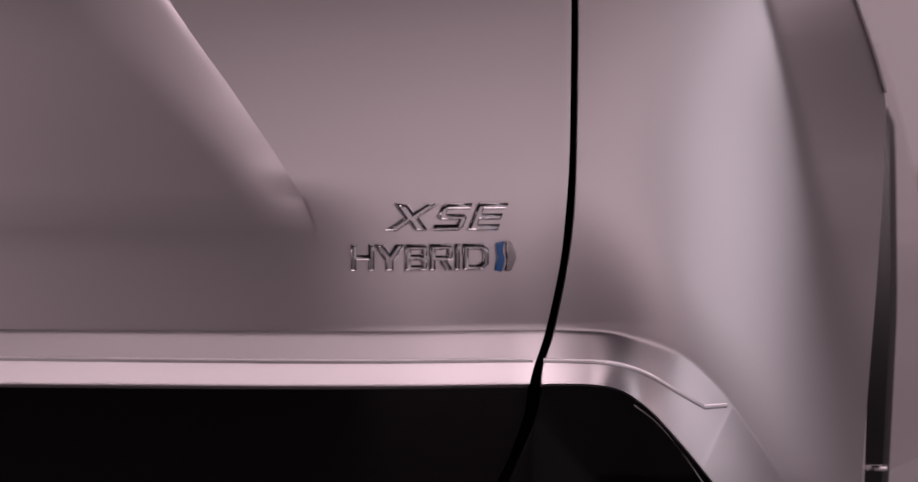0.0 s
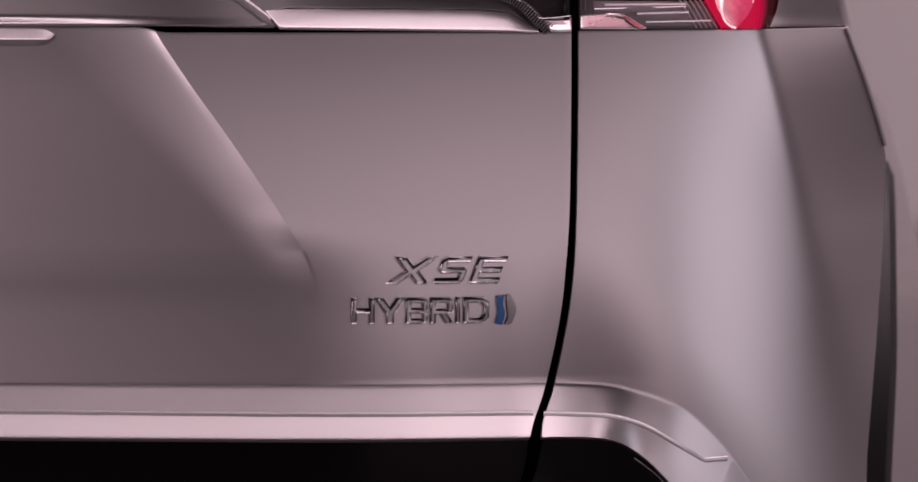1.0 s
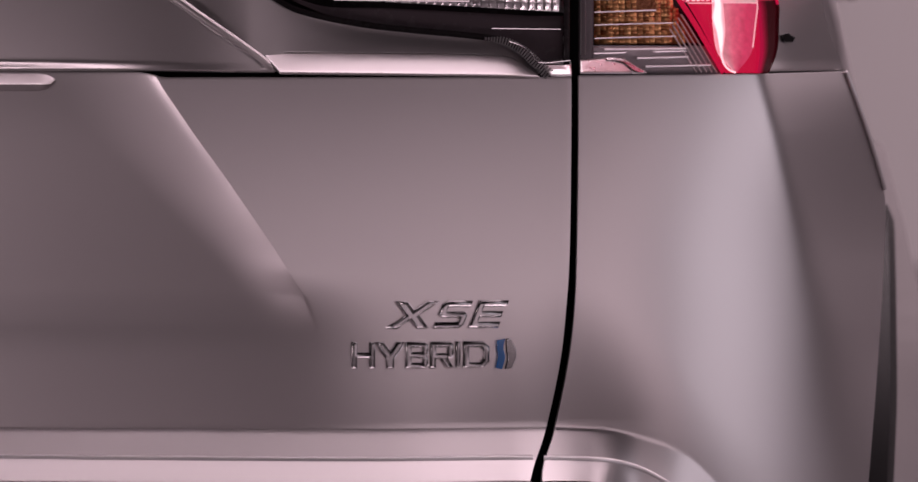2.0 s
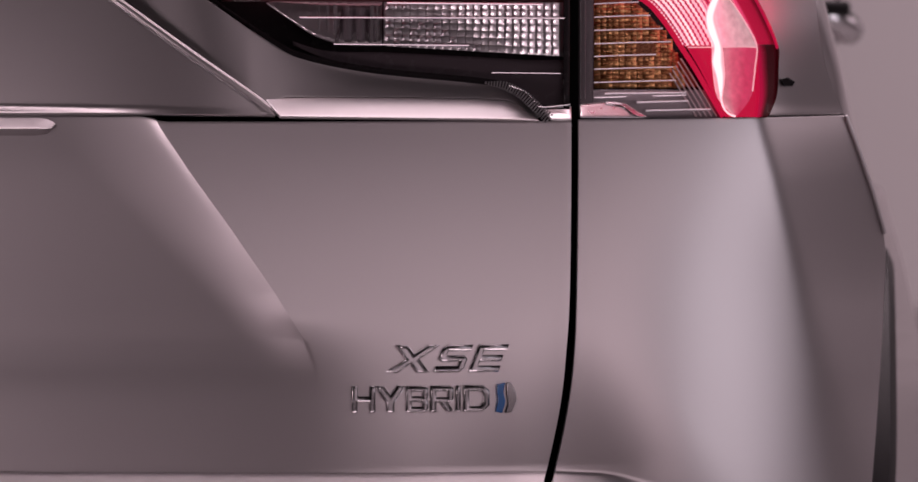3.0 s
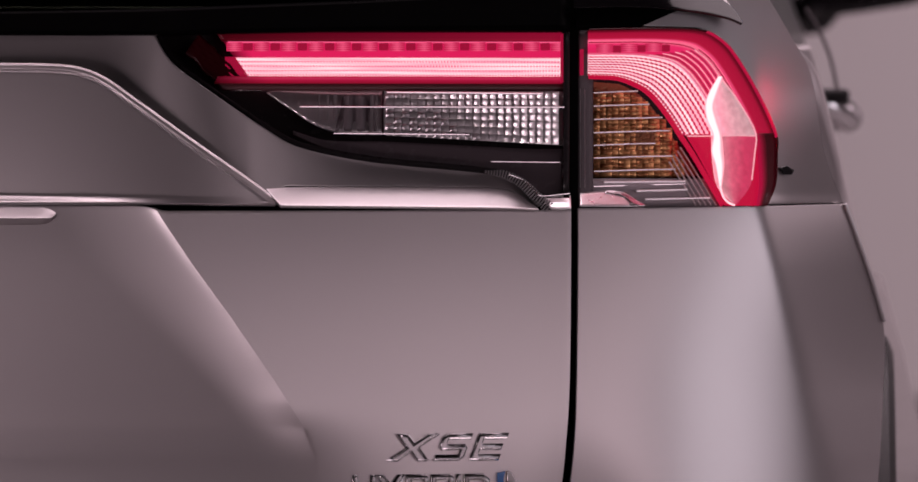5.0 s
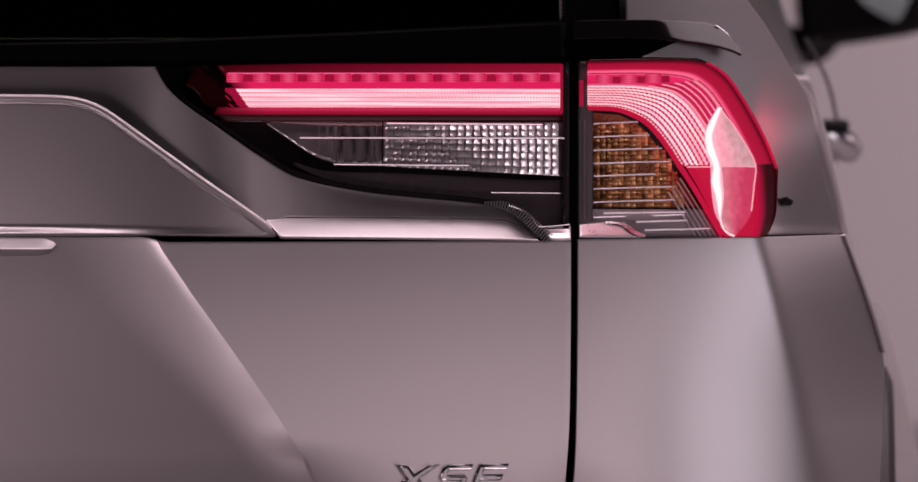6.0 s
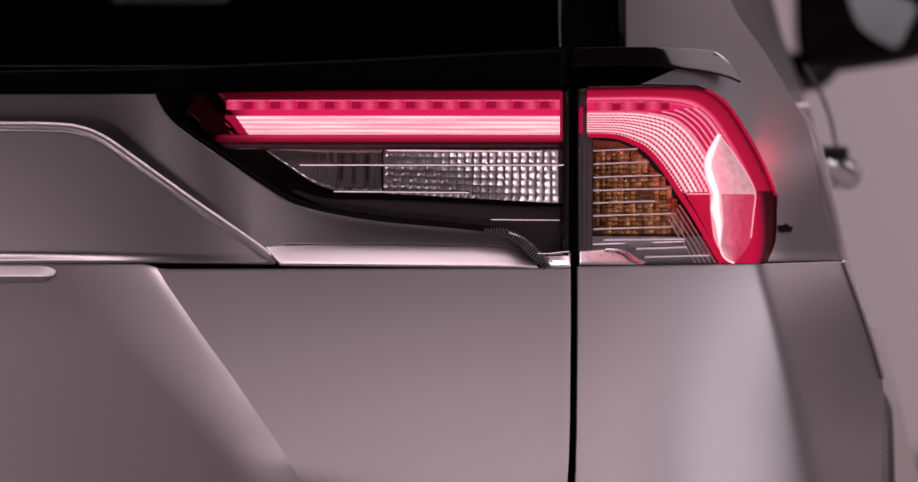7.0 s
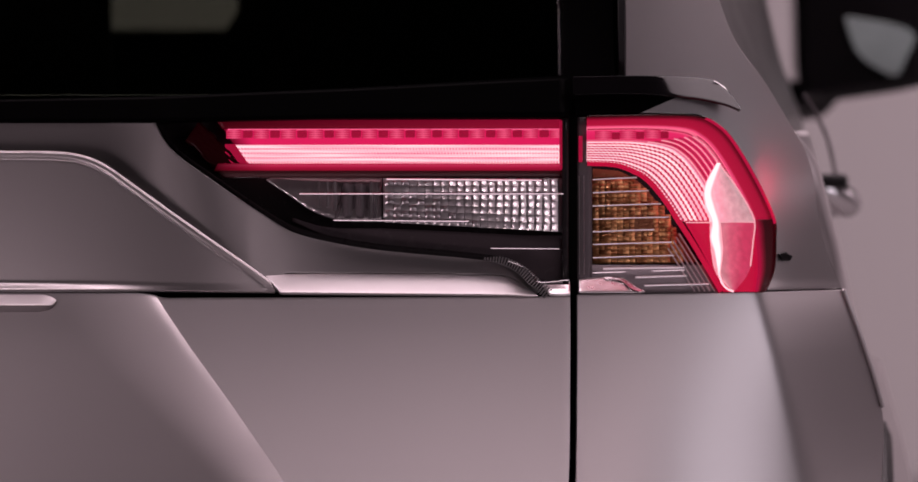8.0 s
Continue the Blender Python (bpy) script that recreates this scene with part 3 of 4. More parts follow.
LAMP_OUT = [(0.1241, 1.1189), (0.1911, 1.1203), (0.2317, 1.1194), (0.2504, 1.1115), (0.2668, 1.0955), (0.2903, 1.0571), (0.3090, 1.0197), (0.3102, 0.9975), (0.3086, 0.9680), (0.3002, 0.9474)]
UQ_L = [Vector(p) for p in [(0.1637, 1.3817), (0.1628, 1.2656), (0.1620, 1.1567), (0.1653, 1.1213)]] + [Vector(p) + Vector((0.001, 0.001)) for p in LAMP_OUT[1:]]
UQ_R = catmull([(0.1936, 1.4056), (0.2363, 1.2957), (0.2557, 1.2324), (0.2724, 1.1911), (0.3010, 1.1522), (0.3341, 1.0975), (0.3424, 1.0831), (0.3490, 1.0600), (0.3535, 1.0311), (0.3585, 1.0022), (0.3690, 0.9720), (0.3809, 0.9480)])
car_part("upper_quarter_panel", sheet(UQ_L, UQ_R, 160, 50, upper_y), PAINT, shell=0.003, bevel=0.0012)
TRIM_LOW = catmull([(0.1104, 1.1382), (0.1681, 1.1395), (0.2259, 1.1364), (0.2581, 1.1304), (0.2746, 1.1242)])
TRIM_TOP = catmull([(0.1105, 1.1558), (0.1797, 1.1573), (0.2319, 1.1560), (0.2506, 1.1515), (0.2658, 1.1391), (0.2752, 1.1254)])


def trim_y(x, z):
    """Towards its outer end the strip leans back."""
    k = smooth(0.1740, 0.2320, x)
    return upper_y(x, z) - 0.005 - 0.011 * k + 0.75 * k * (z - 1.1374)


car_part("lamp_top_trim", sheet(TRIM_LOW, TRIM_TOP, 60, 8, trim_y), BLACK_GLOSS, shell=0.003, bevel=0.001)
# thin chrome rod added as the highlight on the gloss trim's outer edge
car_part("trim_highlight", tube([(p.x, upper_y(p.x, p.y) - 0.007, p.y) for p in TRIM_TOP[-18:]], 0.0007, 6), CHROME)
car_part("lamp_gap_seal", sheet([(0.1037, 0.9439), (0.1139, 0.9439)], [(0.1043, 1.1360), (0.1146, 1.1360)], 4, 20, lambda x, z: body_y(x, z) + 0.006), RUBBER)
# added black strip for the shade on the skin between lamp and trim
car_part("lamp_top_shade", sheet([(0.1133, 1.1172), (0.1600, 1.1191), (0.1740, 1.1200)], [(0.1134, 1.1479), (0.1650, 1.1482), (0.2180, 1.1390)], 40, 6, lambda x, z: upper_y(x, z) - 0.001), TOP_TRIM, shell=0.004)
car_part("hatch_top_trim", sheet([(-0.7732, 1.1125), (-0.2957, 1.1120), (-0.1034, 1.1162), (0.1064, 1.1172)], [(-0.7737, 1.1271), (-0.2960, 1.1355), (-0.1035, 1.1444), (0.1066, 1.1575)], 80, 8, lambda x, z: body_y(x, TOP_Z) - 0.006 - 0.010 * smooth(-0.2540, -0.2985, x) + 0.62 * (z - TOP_Z)), TOP_TRIM, shell=0.004)

# ---- side of the body ----
SIDE = [(0.3850, 1.1080), (0.4005, 1.0600), (0.4187, 0.9952), (0.4421, 0.8915), (0.4526, 0.8007), (0.4527, 0.6061), (0.4464, 0.3691), (0.4419, 0.2814)]
EDGE3 = [(x, upper_y(x, z), z) for x, z in spread(UQ_R[38:], 13)] + [(x, quarter_y(x, z), z) for x, z in spread(QR, 20)][1:]


DOOR = [(0.4982, 0.8626), (0.5286, 0.7562), (0.5439, 0.6802), (0.5713, 0.6042), (0.5751, 0.5282), (0.5768, 0.2507), (0.5769, 0.1480)]


def side_x(z):
    return along(SIDE, z)


def side_rows():
    rows = []
    for y in (0, 0.004, 0.008, 0.014, 0.02, 0.03, 0.05, 0.09, 0.15, 0.25, 0.45, 0.7, 1.0, 1.5, 2.2, 3.0, 3.8, 4.3):
        row = []
        for x, y0, z in EDGE3:
            xx = side_x(z)
            if y < 0.8:
                # the corner turns within a hand's width, then the flank runs out to its fullest
                xx = x + (xx * (0.86 + 0.14 * (y0 + y)) - x) * (1 - math.exp(-y / 0.012)) * smooth(1.112, 1.07, z)
            if y > 1.2:
                xx = max(xx, along(DOOR, z)) if z < DOOR[0][1] else xx
            if y > 3.0:
                xx -= 0.18 * (y - 3.0) ** 2
            row.append((xx, y0 + (y if y < 0.8 else y - 0.25), z))
        rows.append(row)
    return rows


bm = grid(side_rows())
bmesh.ops.reverse_faces(bm, faces=bm.faces)
car_part("body_side", bm, PAINT)
BELT = [(0.3802, 1.3787), (0.3802, 1.3332), (0.3878, 1.2877), (0.4053, 1.2118), (0.4183, 1.1739), (0.4342, 1.1321), (0.4396, 1.1116), (0.4358, 1.0889)]
UQ_EDGE = [Vector(p) for p in UQ_R]
rows = []
for y in (0.42, 0.6, 0.9, 1.2, 1.6, 2.0, 2.2, 2.4, 2.7, 3.0):
    row = []
    for i in range(17):
        z = 1.095 + 0.034 * i
        xa, xb = along(UQ_EDGE, z) - 0.012, along(BELT, z)
        row.append((xa + (xb - xa) * smooth(0.3, 2.2, y) - 0.25 * max(0, y - 2.3) ** 2, y, z))
    rows.append(row)
bm = grid(rows)
car_part("side_window", bm, SIDE_GLASS, "dark side window with black surround", shell=0.004)
hx, hz = (0.4618, 1.0281)
car_part("door_handle", tube([(hx - 0.034, 1.48, hz + 0.016), (hx - 0.014, 1.488, hz + 0.008), (hx - 0.002, 1.51, hz), (hx + 0.002, 1.60, hz), (hx, 1.70, hz), (hx - 0.012, 1.73, hz + 0.004), (hx - 0.034, 1.74, hz + 0.006)], 0.018, 14), CHROME)
car_part("handle_cup", block(hx - 0.05, hx - 0.003, 1.45, 1.75, hz + 0.018, hz + 0.034, 0.006, 3), BLACK_PLASTIC)
car_part("door_gap", tube(catmull([(0.4030, 1.40, 1.1560), (0.4180, 1.40, 1.1320), (0.4320, 1.40, 1.1000), (0.4410, 1.40, 1.0600)]), 0.0022, 8), BEZEL)
arch = []
for i in range(33):
    a = math.pi * (i / 32 * 1.16 - 0.08)
    row = []
    for r, dx in ((0.36, -0.03), (0.36, 0.0), (0.372, 0.005), (0.418, 0.004), (0.434, -0.003), (0.436, -0.03)):
        y = 0.85 - r * math.cos(a)
        row.append((0.440 + 0.055 * (y - 0.4) + dx - 0.05 * max(0, 0.24 - r * math.sin(a)), y, 0.36 + r * math.sin(a)))
    arch.append(row)
car_part("wheel_arch_trim", grid(arch), BLACK_PLASTIC, "black plastic wheel arch cladding")
cx, cz = (0.4197, 0.4512)
car_part("arch_clip", block(cx - 0.011, cx + 0.011, 0.350, 0.36, cz - 0.003, cz + 0.003, 0.0015), CHROME, "small bright clip")
mirror = empty("door_mirror", parent=car)
mirror.matrix_parent_inverse = CAR_INV
MIRROR = catmull([(0.4700, 1.3552), (0.4720, 1.2600), (0.4745, 1.2050), (0.4830, 1.1730), (0.5069, 1.1640), (0.5873, 1.1740), (0.6430, 1.1845), (0.6955, 1.2093), (0.7168, 1.2732), (0.7102, 1.3634), (0.6691, 1.3921), (0.5215, 1.3921), (0.4830, 1.3814)], 4)
part("housing", plate(MIRROR, lambda x, z: 2.86, 0.17), BLACK_GLOSS, mirror, bevel=0.02)
part("mirror_glass", plate(catmull([(0.5372, 1.2830), (0.5450, 1.2550), (0.5600, 1.2260), (0.5955, 1.2040), (0.6143, 1.2010), (0.6270, 1.2240), (0.6390, 1.2585), (0.6000, 1.2740), (0.5372, 1.2830)], 3)[:-1], lambda x, z: 2.845 + 0.35 * (x - 0.6) - 0.1 * (z - 1.2), 0.004), MIRROR_GLASS, mirror, "silvered mirror glass", bevel=0.001)
part("foot", tube([(x, 2.93, z) for x, z in catmull([(0.4555, 1.1716), (0.4811, 1.1658), (0.5010, 1.1675), (0.5192, 1.1881)])], 0.026, 12), BLACK_GLOSS, mirror)

# ---- closing the car: roof, far side, front, floor, wheels ----
roof = [[(-0.5 + 0.90 * k, y, 1.60 + 0.07 * math.cos(k * 1.4) - (0.05 if y < 0.6 else 0) - 0.08 * max(0, y - 2.2) ** 2) for k in (-1, -0.6, -0.2, 0.2, 0.6, 1)] for y in (0.28, 0.42, 0.7, 1.2, 1.8, 2.4, 2.9)]
car_part("roof", grid(roof), PAINT, shell=0.004)
car_part("far_side", block(-1.43, -1.40, 0.12, 4.2, 0.25, 1.08, 0.01), PAINT)
car_part("far_side_window", block(-1.36, -1.34, 0.5, 3.0, 1.08, 1.6, 0.005), BLACK_GLOSS)
car_part("bonnet", block(-1.40, 0.36, 3.05, 4.35, 0.3, 1.02, 0.12, 4), PAINT)
car_part("underbody", block(-1.38, 0.40, 0.4, 4.2, 0.22, 0.30), BLACK_PLASTIC)


def wheel(x, y):
    w = empty("wheel", parent=car)
    w.matrix_parent_inverse = CAR_INV
    out = 1 if x > -0.5 else -1
    for name, rr, mat in (("tyre", ((0.24, -0.10), (0.33, -0.11), (0.36, -0.09), (0.36, 0.09), (0.33, 0.11), (0.24, 0.10)), RUBBER), ("rim", ((0.05, 0.06), (0.2, 0.08), (0.24, 0.09), (0.24, -0.09), (0.05, -0.06)), CHROME)):
        rows = [[(x + out * dx, y + r * math.cos(a), 0.36 + r * math.sin(a)) for a in (2 * math.pi * i / 40 for i in range(40))] for r, dx in rr]
        rows.append(rows[0])
        part(name, grid(rows, closed=True), mat, w)


for wx, wy in ((0.33, 0.87), (-1.33, 0.87), (0.33, 3.5), (-1.33, 3.5)):
    wheel(wx, wy)

# ---- dark cabin behind the rear window ----
for x0, x1 in ((-1.10, -0.4428), (-0.2962, 0.30)):
    seat = empty("front_seat", parent=car)
    seat.matrix_parent_inverse = CAR_INV
    part("backrest", block(x0, x1, 1.95, 2.10, 0.5, 1.28, 0.05, 4), FABRIC, seat)
    part("headrest", block(x0 + 0.015, x1 - 0.0, 2.0, 2.10, 1.20, 1.56, 0.04, 4), FABRIC, seat)
car_part("rear_seat", block(-1.25, 0.26, 0.95, 1.15, 0.4, 1.10, 0.06, 4), FABRIC)
car_part("dashboard", block(-1.30, 0.30, 2.75, 3.1, 0.6, 1.2625, 0.01, 2), FABRIC)

# ---- inner tail lamp, on the hatch ----
def lamp_y(off):
    return lambda x, z: body_y(x, z) + off


lamp = empty("tail_lamp", "long red lit tail lamp with clear reversing section", parent=car)
lamp.matrix_parent_inverse = CAR_INV
LIN_TOP = catmull([(-0.2907, 1.1137), (-0.2540, 1.1182), (-0.2039, 1.1188), (-0.0810, 1.1179), (0.1042, 1.1172)])
LIN_LOW = catmull([(-0.2907, 1.1126), (-0.2737, 1.0846), (-0.2323, 1.0539), (-0.1737, 1.0148), (-0.1442, 1.0024), (-0.0918, 0.9923), (-0.0471, 0.9871), (0.0090, 0.9819), (0.0371, 0.9779), (0.0540, 0.9717), (0.0737, 0.9542), (0.1036, 0.9519)])
part("housing", sheet(LIN_LOW, LIN_TOP, 80, 8, lamp_y(0.034)), SMOKE, lamp)
part("housing_edge", sheet(LIN_LOW, [p + Vector((0.002, 0.0045)) for p in LIN_LOW], 80, 2, lamp_y(0.003)), SMOKE_DARK, lamp, shell=0.02)
EDGE_LIT = lit("lit_lens_edge", (0.72, 0.40, 0.46), 1.0)
CELL_LINE = lit("thin_pink_guide_line", (0.85, 0.10, 0.24), 1.0)
DIM_LINE = lit("thin_crimson_guide_line", (0.30, 0.003, 0.03), 1.0, (0.1, 0.002, 0.008))
part("red_top_band", sheet([(-0.2267, 1.1054), (0.0987, 1.1060)], [(-0.2323, 1.1133), (0.0987, 1.1145)], 60, 3, lamp_y(0.016)), DIM_RED, lamp, shell=0.003)
part("red_end", sheet([(-0.2611, 1.0947), (-0.2329, 1.0656)], [(-0.2490, 1.1127), (-0.2040, 1.0667)], 20, 8, lambda x, z: body_y(x, z) + 0.016 + 0.0012 * math.sin(x * 900 + z * 500)), DARK_RED, lamp, shell=0.003)
part("lit_end", sheet([(-0.2240, 1.0718), (-0.2012, 1.0718)], [(-0.2241, 1.0903), (-0.2096, 1.0903)], 8, 8, lamp_y(0.0165)), SEAT, lamp, shell=0.002)
part("cell_line", sheet([(-0.2215, 1.1037), (0.0987, 1.1045)], [(-0.2215, 1.1049), (0.0987, 1.1057)], 60, 1, lamp_y(0.0125)), CELL_LINE, lamp, shell=0.001)
part("light_guide", sheet([(-0.2018, 1.0718), (0.0980, 1.0719)], [(-0.2142, 1.0897), (0.0981, 1.0901)], 90, 10, lamp_y(0.016)), GUIDE, lamp, "glowing pink light guide", shell=0.004)
part("red_lower_band", sheet([(-0.2340, 1.0650), (0.0985, 1.0651)], [(-0.2307, 1.0718), (0.0985, 1.0719)], 60, 6, lamp_y(0.012)), CRIMSON, lamp, shell=0.003)
part("dark_lower_band", sheet([(-0.2262, 1.0583), (0.1013, 1.0583)], [(-0.2307, 1.0650), (0.1014, 1.0651)], 60, 2, lamp_y(0.013)), BROWN, lamp, shell=0.003)

def facet_mesh(name, material, bulge=0.3):
    """One pillow of a reflector, 1 wide and high, to be scaled."""
    bm = bmesh.new()
    n = 4
    vs = [[bm.verts.new((i / n - 0.5, -bulge * (1 - (2 * i / n - 1) ** 2) * (1 - (2 * j / n - 1) ** 2) - (0.02 if 0 < i < n and 0 < j < n else 0), j / n - 0.5)) for i in range(n + 1)] for j in range(n + 1)]
    for a, b in zip(vs, vs[1:]):
        for i in range(n):
            bm.faces.new((a[i], a[i + 1], b[i + 1], b[i]))
    me = bpy.data.meshes.new(name)
    bm.to_mesh(me)
    bm.free()
    me.polygons.foreach_set("use_smooth", [True] * len(me.polygons))
    me.materials.append(material)
    return me


def piece(name, me, at, size, parent):
    ob = new(name, me)
    ob.location, ob.scale = at, size
    ob.parent = parent
    return ob


def rod(pts, off, r, material, name, parent, flat=1.0):
    return part(name, tube([(x, body_y(x, z) + off, z) for x, z in pts], r, 6, flat), material, parent)


# row of lit cells over the guide
CELL_MESH = facet_mesh("cell", CELL_PINK, 0.12)
for k in range(13):
    x, z = Vector((-0.2154, 1.0998)).lerp(Vector((0.0952, 1.1008)), k / 12)
    piece("cell", CELL_MESH, (x, body_y(x, z) + 0.014, z), (0.0150, 0.02, 0.0085), lamp)
    if k:
        sx = x - 0.01278
        part("cell_seat", block(sx - 0.0046, sx + 0.0046, body_y(sx, z) + 0.0125, body_y(sx, z) + 0.019, z - 0.0036, z + 0.0036, 0.0008, 1), SEAT, lamp)
part("cell_backing", sheet([(-0.2155, 1.0892), (0.0987, 1.0895)], [(-0.2268, 1.1060), (0.0988, 1.1066)], 40, 3, lamp_y(0.020)), CELL, lamp)
part("end_strip", sheet([(0.0978, 1.0668), (0.1013, 1.0668)], [(0.0980, 1.1133), (0.1014, 1.1133)], 2, 4, lamp_y(0.006)), SEAT, lamp, shell=0.004)
part("end_wall", sheet([(0.0998, 0.9540), (0.1054, 0.9540)], [(0.1003, 1.1167), (0.1060, 1.1167)], 2, 8, lamp_y(0.004)), SMOKE, lamp, shell=0.004)

# darker copy of the reflector silver, with shade put into its colour
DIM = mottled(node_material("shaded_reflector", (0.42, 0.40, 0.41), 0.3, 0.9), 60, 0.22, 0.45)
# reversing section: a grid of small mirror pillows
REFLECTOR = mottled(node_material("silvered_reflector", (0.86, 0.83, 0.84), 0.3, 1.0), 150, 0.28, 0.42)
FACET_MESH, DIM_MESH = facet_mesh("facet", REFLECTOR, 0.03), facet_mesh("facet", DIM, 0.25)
shy = random.Random(12)
z_top = 1.0555
for i in range(22):
    pitch = (74 + 17 * i / 21) / 7 / 1800
    for j in range(7):
        x, z = -0.0670 + i * 13.6 / 1800, 1.0533 - j * pitch
        # pillows low and to the left mostly get the shaded copy
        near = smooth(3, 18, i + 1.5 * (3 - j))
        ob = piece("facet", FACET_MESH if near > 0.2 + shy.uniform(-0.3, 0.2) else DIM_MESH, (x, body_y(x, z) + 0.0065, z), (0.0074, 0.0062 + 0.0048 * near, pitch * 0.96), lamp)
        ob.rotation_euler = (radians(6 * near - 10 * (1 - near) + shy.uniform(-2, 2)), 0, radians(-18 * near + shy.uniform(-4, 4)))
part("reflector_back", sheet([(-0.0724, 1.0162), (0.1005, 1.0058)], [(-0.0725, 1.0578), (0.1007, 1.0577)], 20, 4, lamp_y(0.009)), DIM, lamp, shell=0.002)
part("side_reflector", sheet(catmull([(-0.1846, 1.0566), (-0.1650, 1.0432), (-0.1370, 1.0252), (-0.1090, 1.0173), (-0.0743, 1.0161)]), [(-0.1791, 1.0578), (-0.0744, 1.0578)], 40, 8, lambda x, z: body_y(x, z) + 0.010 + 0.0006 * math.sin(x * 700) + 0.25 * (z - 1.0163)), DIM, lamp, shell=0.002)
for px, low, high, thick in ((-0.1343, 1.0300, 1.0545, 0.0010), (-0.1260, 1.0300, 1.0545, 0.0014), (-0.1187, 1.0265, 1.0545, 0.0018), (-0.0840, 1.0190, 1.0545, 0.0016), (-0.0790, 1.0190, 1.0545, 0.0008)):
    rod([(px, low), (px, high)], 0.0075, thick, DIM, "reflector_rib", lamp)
part("bulb", block(-0.1130, -0.0890, 0.150, 0.156, 1.0230, 1.0500, 0.002, 2), SMOKE_DARK, lamp, "dark bulb housing")
part("bulb_cup", sheet([(-0.1173, 1.0196), (-0.0809, 1.0195)], [(-0.1119, 1.0533), (-0.0855, 1.0533)], 10, 8, lambda x, z: body_y(x, z) + 0.010 + 0.004 * math.cos(x * 500)), BEZEL, lamp, shell=0.002)
rod([(-0.1525, 1.0426), (0.1007, 1.0425)], 0.002, 0.0008, CHROME, "rib", lamp)
rod([(-0.1200, 1.0174), (0.0090, 1.0161)], 0.002, 0.0008, CHROME, "rib", lamp)
rod([(-0.0697, 1.0566), (0.0797, 1.0555)], 0.002, 0.0010, CHROME, "rib", lamp)
rod([(0.0304, 0.9902), (0.1005, 0.9894)], 0.012, 0.0006, CHROME, "rib", lamp)
rod([(-0.2150, 1.0583), (-0.1899, 1.0583)], 0.012, 0.0006, CHROME, "rib", lamp)
part("lower_plate", sheet(catmull([(-0.1591, 1.0163), (-0.1256, 1.0028), (-0.0696, 0.9926), (0.0090, 0.9845), (0.0428, 0.9777), (0.0654, 0.9641), (0.0824, 0.9539), (0.1005, 0.9527)]), catmull([(-0.1592, 1.0197), (-0.1256, 1.0107), (-0.0697, 1.0094), (0.0090, 1.0054), (0.0429, 1.0036), (0.0655, 1.0024), (0.0825, 1.0024), (0.1006, 1.0023)]), 50, 6, lamp_y(0.016)),
     LOWER_SMOKE, lamp, shell=0.002)
# ribbed edge of the lens and its clear foot
curve = spread(catmull([(0.0236, 0.9808), (0.0427, 0.9780), (0.0596, 0.9695), (0.0737, 0.9566), (0.0866, 0.9458)]), 27)
for p, q in zip(curve, curve[1:]):
    d = (q - p).normalized()
    nrm = Vector((d.y, -d.x))
    m = (p + q) / 2
    wide = 0.0012 + 0.0023 * smooth(curve[0].x, curve[0].x + 0.02, m.x) + 0.002 * smooth(curve[0].x, curve[-1].x, m.x)
    rod([m - nrm * wide, m + nrm * wide], -0.002, 0.0009, DIM, "lens_rib", lamp)
FOOT_LOW = 0.9458
part("lens_foot", sheet(catmull([(0.0878, 0.9458), (0.0962, 0.9452), (0.1070, 0.9457)]), catmull([(0.0793, 0.9565), (0.0934, 0.9576), (0.1070, 0.9581)]), 12, 6, lambda x, z: body_y(x, z) - 0.006 + 0.95 * (z - FOOT_LOW)), REFLECTOR, lamp, shell=0.002)
rod(catmull([(0.0472, 0.9780), (0.0607, 0.9729), (0.0708, 0.9644), (0.0776, 0.9577), (0.1058, 0.9598)]), -0.005, 0.0005, CHROME, "lens_edge", lamp)
lens = part("lens", sheet(LIN_LOW, LIN_TOP, 80, 14, lamp_y(-0.001)), LENS_CLEAR, lamp)
lens.visible_shadow = False

# ---- outer tail lamp, on the quarter ----
outer = empty("tail_lamp", "angular red lit tail lamp with amber indicator section", parent=car)
outer.matrix_parent_inverse = CAR_INV
O_OUT = catmull([(0.1243, 1.1168), (0.1914, 1.1181), (0.2321, 1.1172), (0.2508, 1.1098), (0.2672, 1.0938), (0.2907, 1.0554), (0.3083, 1.0174), (0.3094, 0.9960), (0.3077, 0.9675), (0.2995, 0.9473)], 6)
O_IN = catmull([(0.1241, 1.0708), (0.1509, 1.0691), (0.1709, 1.0611), (0.1807, 1.0543), (0.1898, 1.0447), (0.2007, 1.0304), (0.2099, 1.0162), (0.2231, 0.9969), (0.2374, 0.9740), (0.2536, 0.9477)], 6)


def flow_line(t, i0=0, i1=None):
    a, b = O_OUT[i0:i1], O_IN[i0:i1]
    return [p.lerp(q, t) for p, q in zip(a, b)]


def flow_band(name, t0, t1, i0, i1, off, material, label="", thick=0.003, m=6):
    return part(name, sheet(flow_line(t1, i0, i1), flow_line(t0, i0, i1), 60, m, lamp_y(off)), material, outer, label, shell=thick)


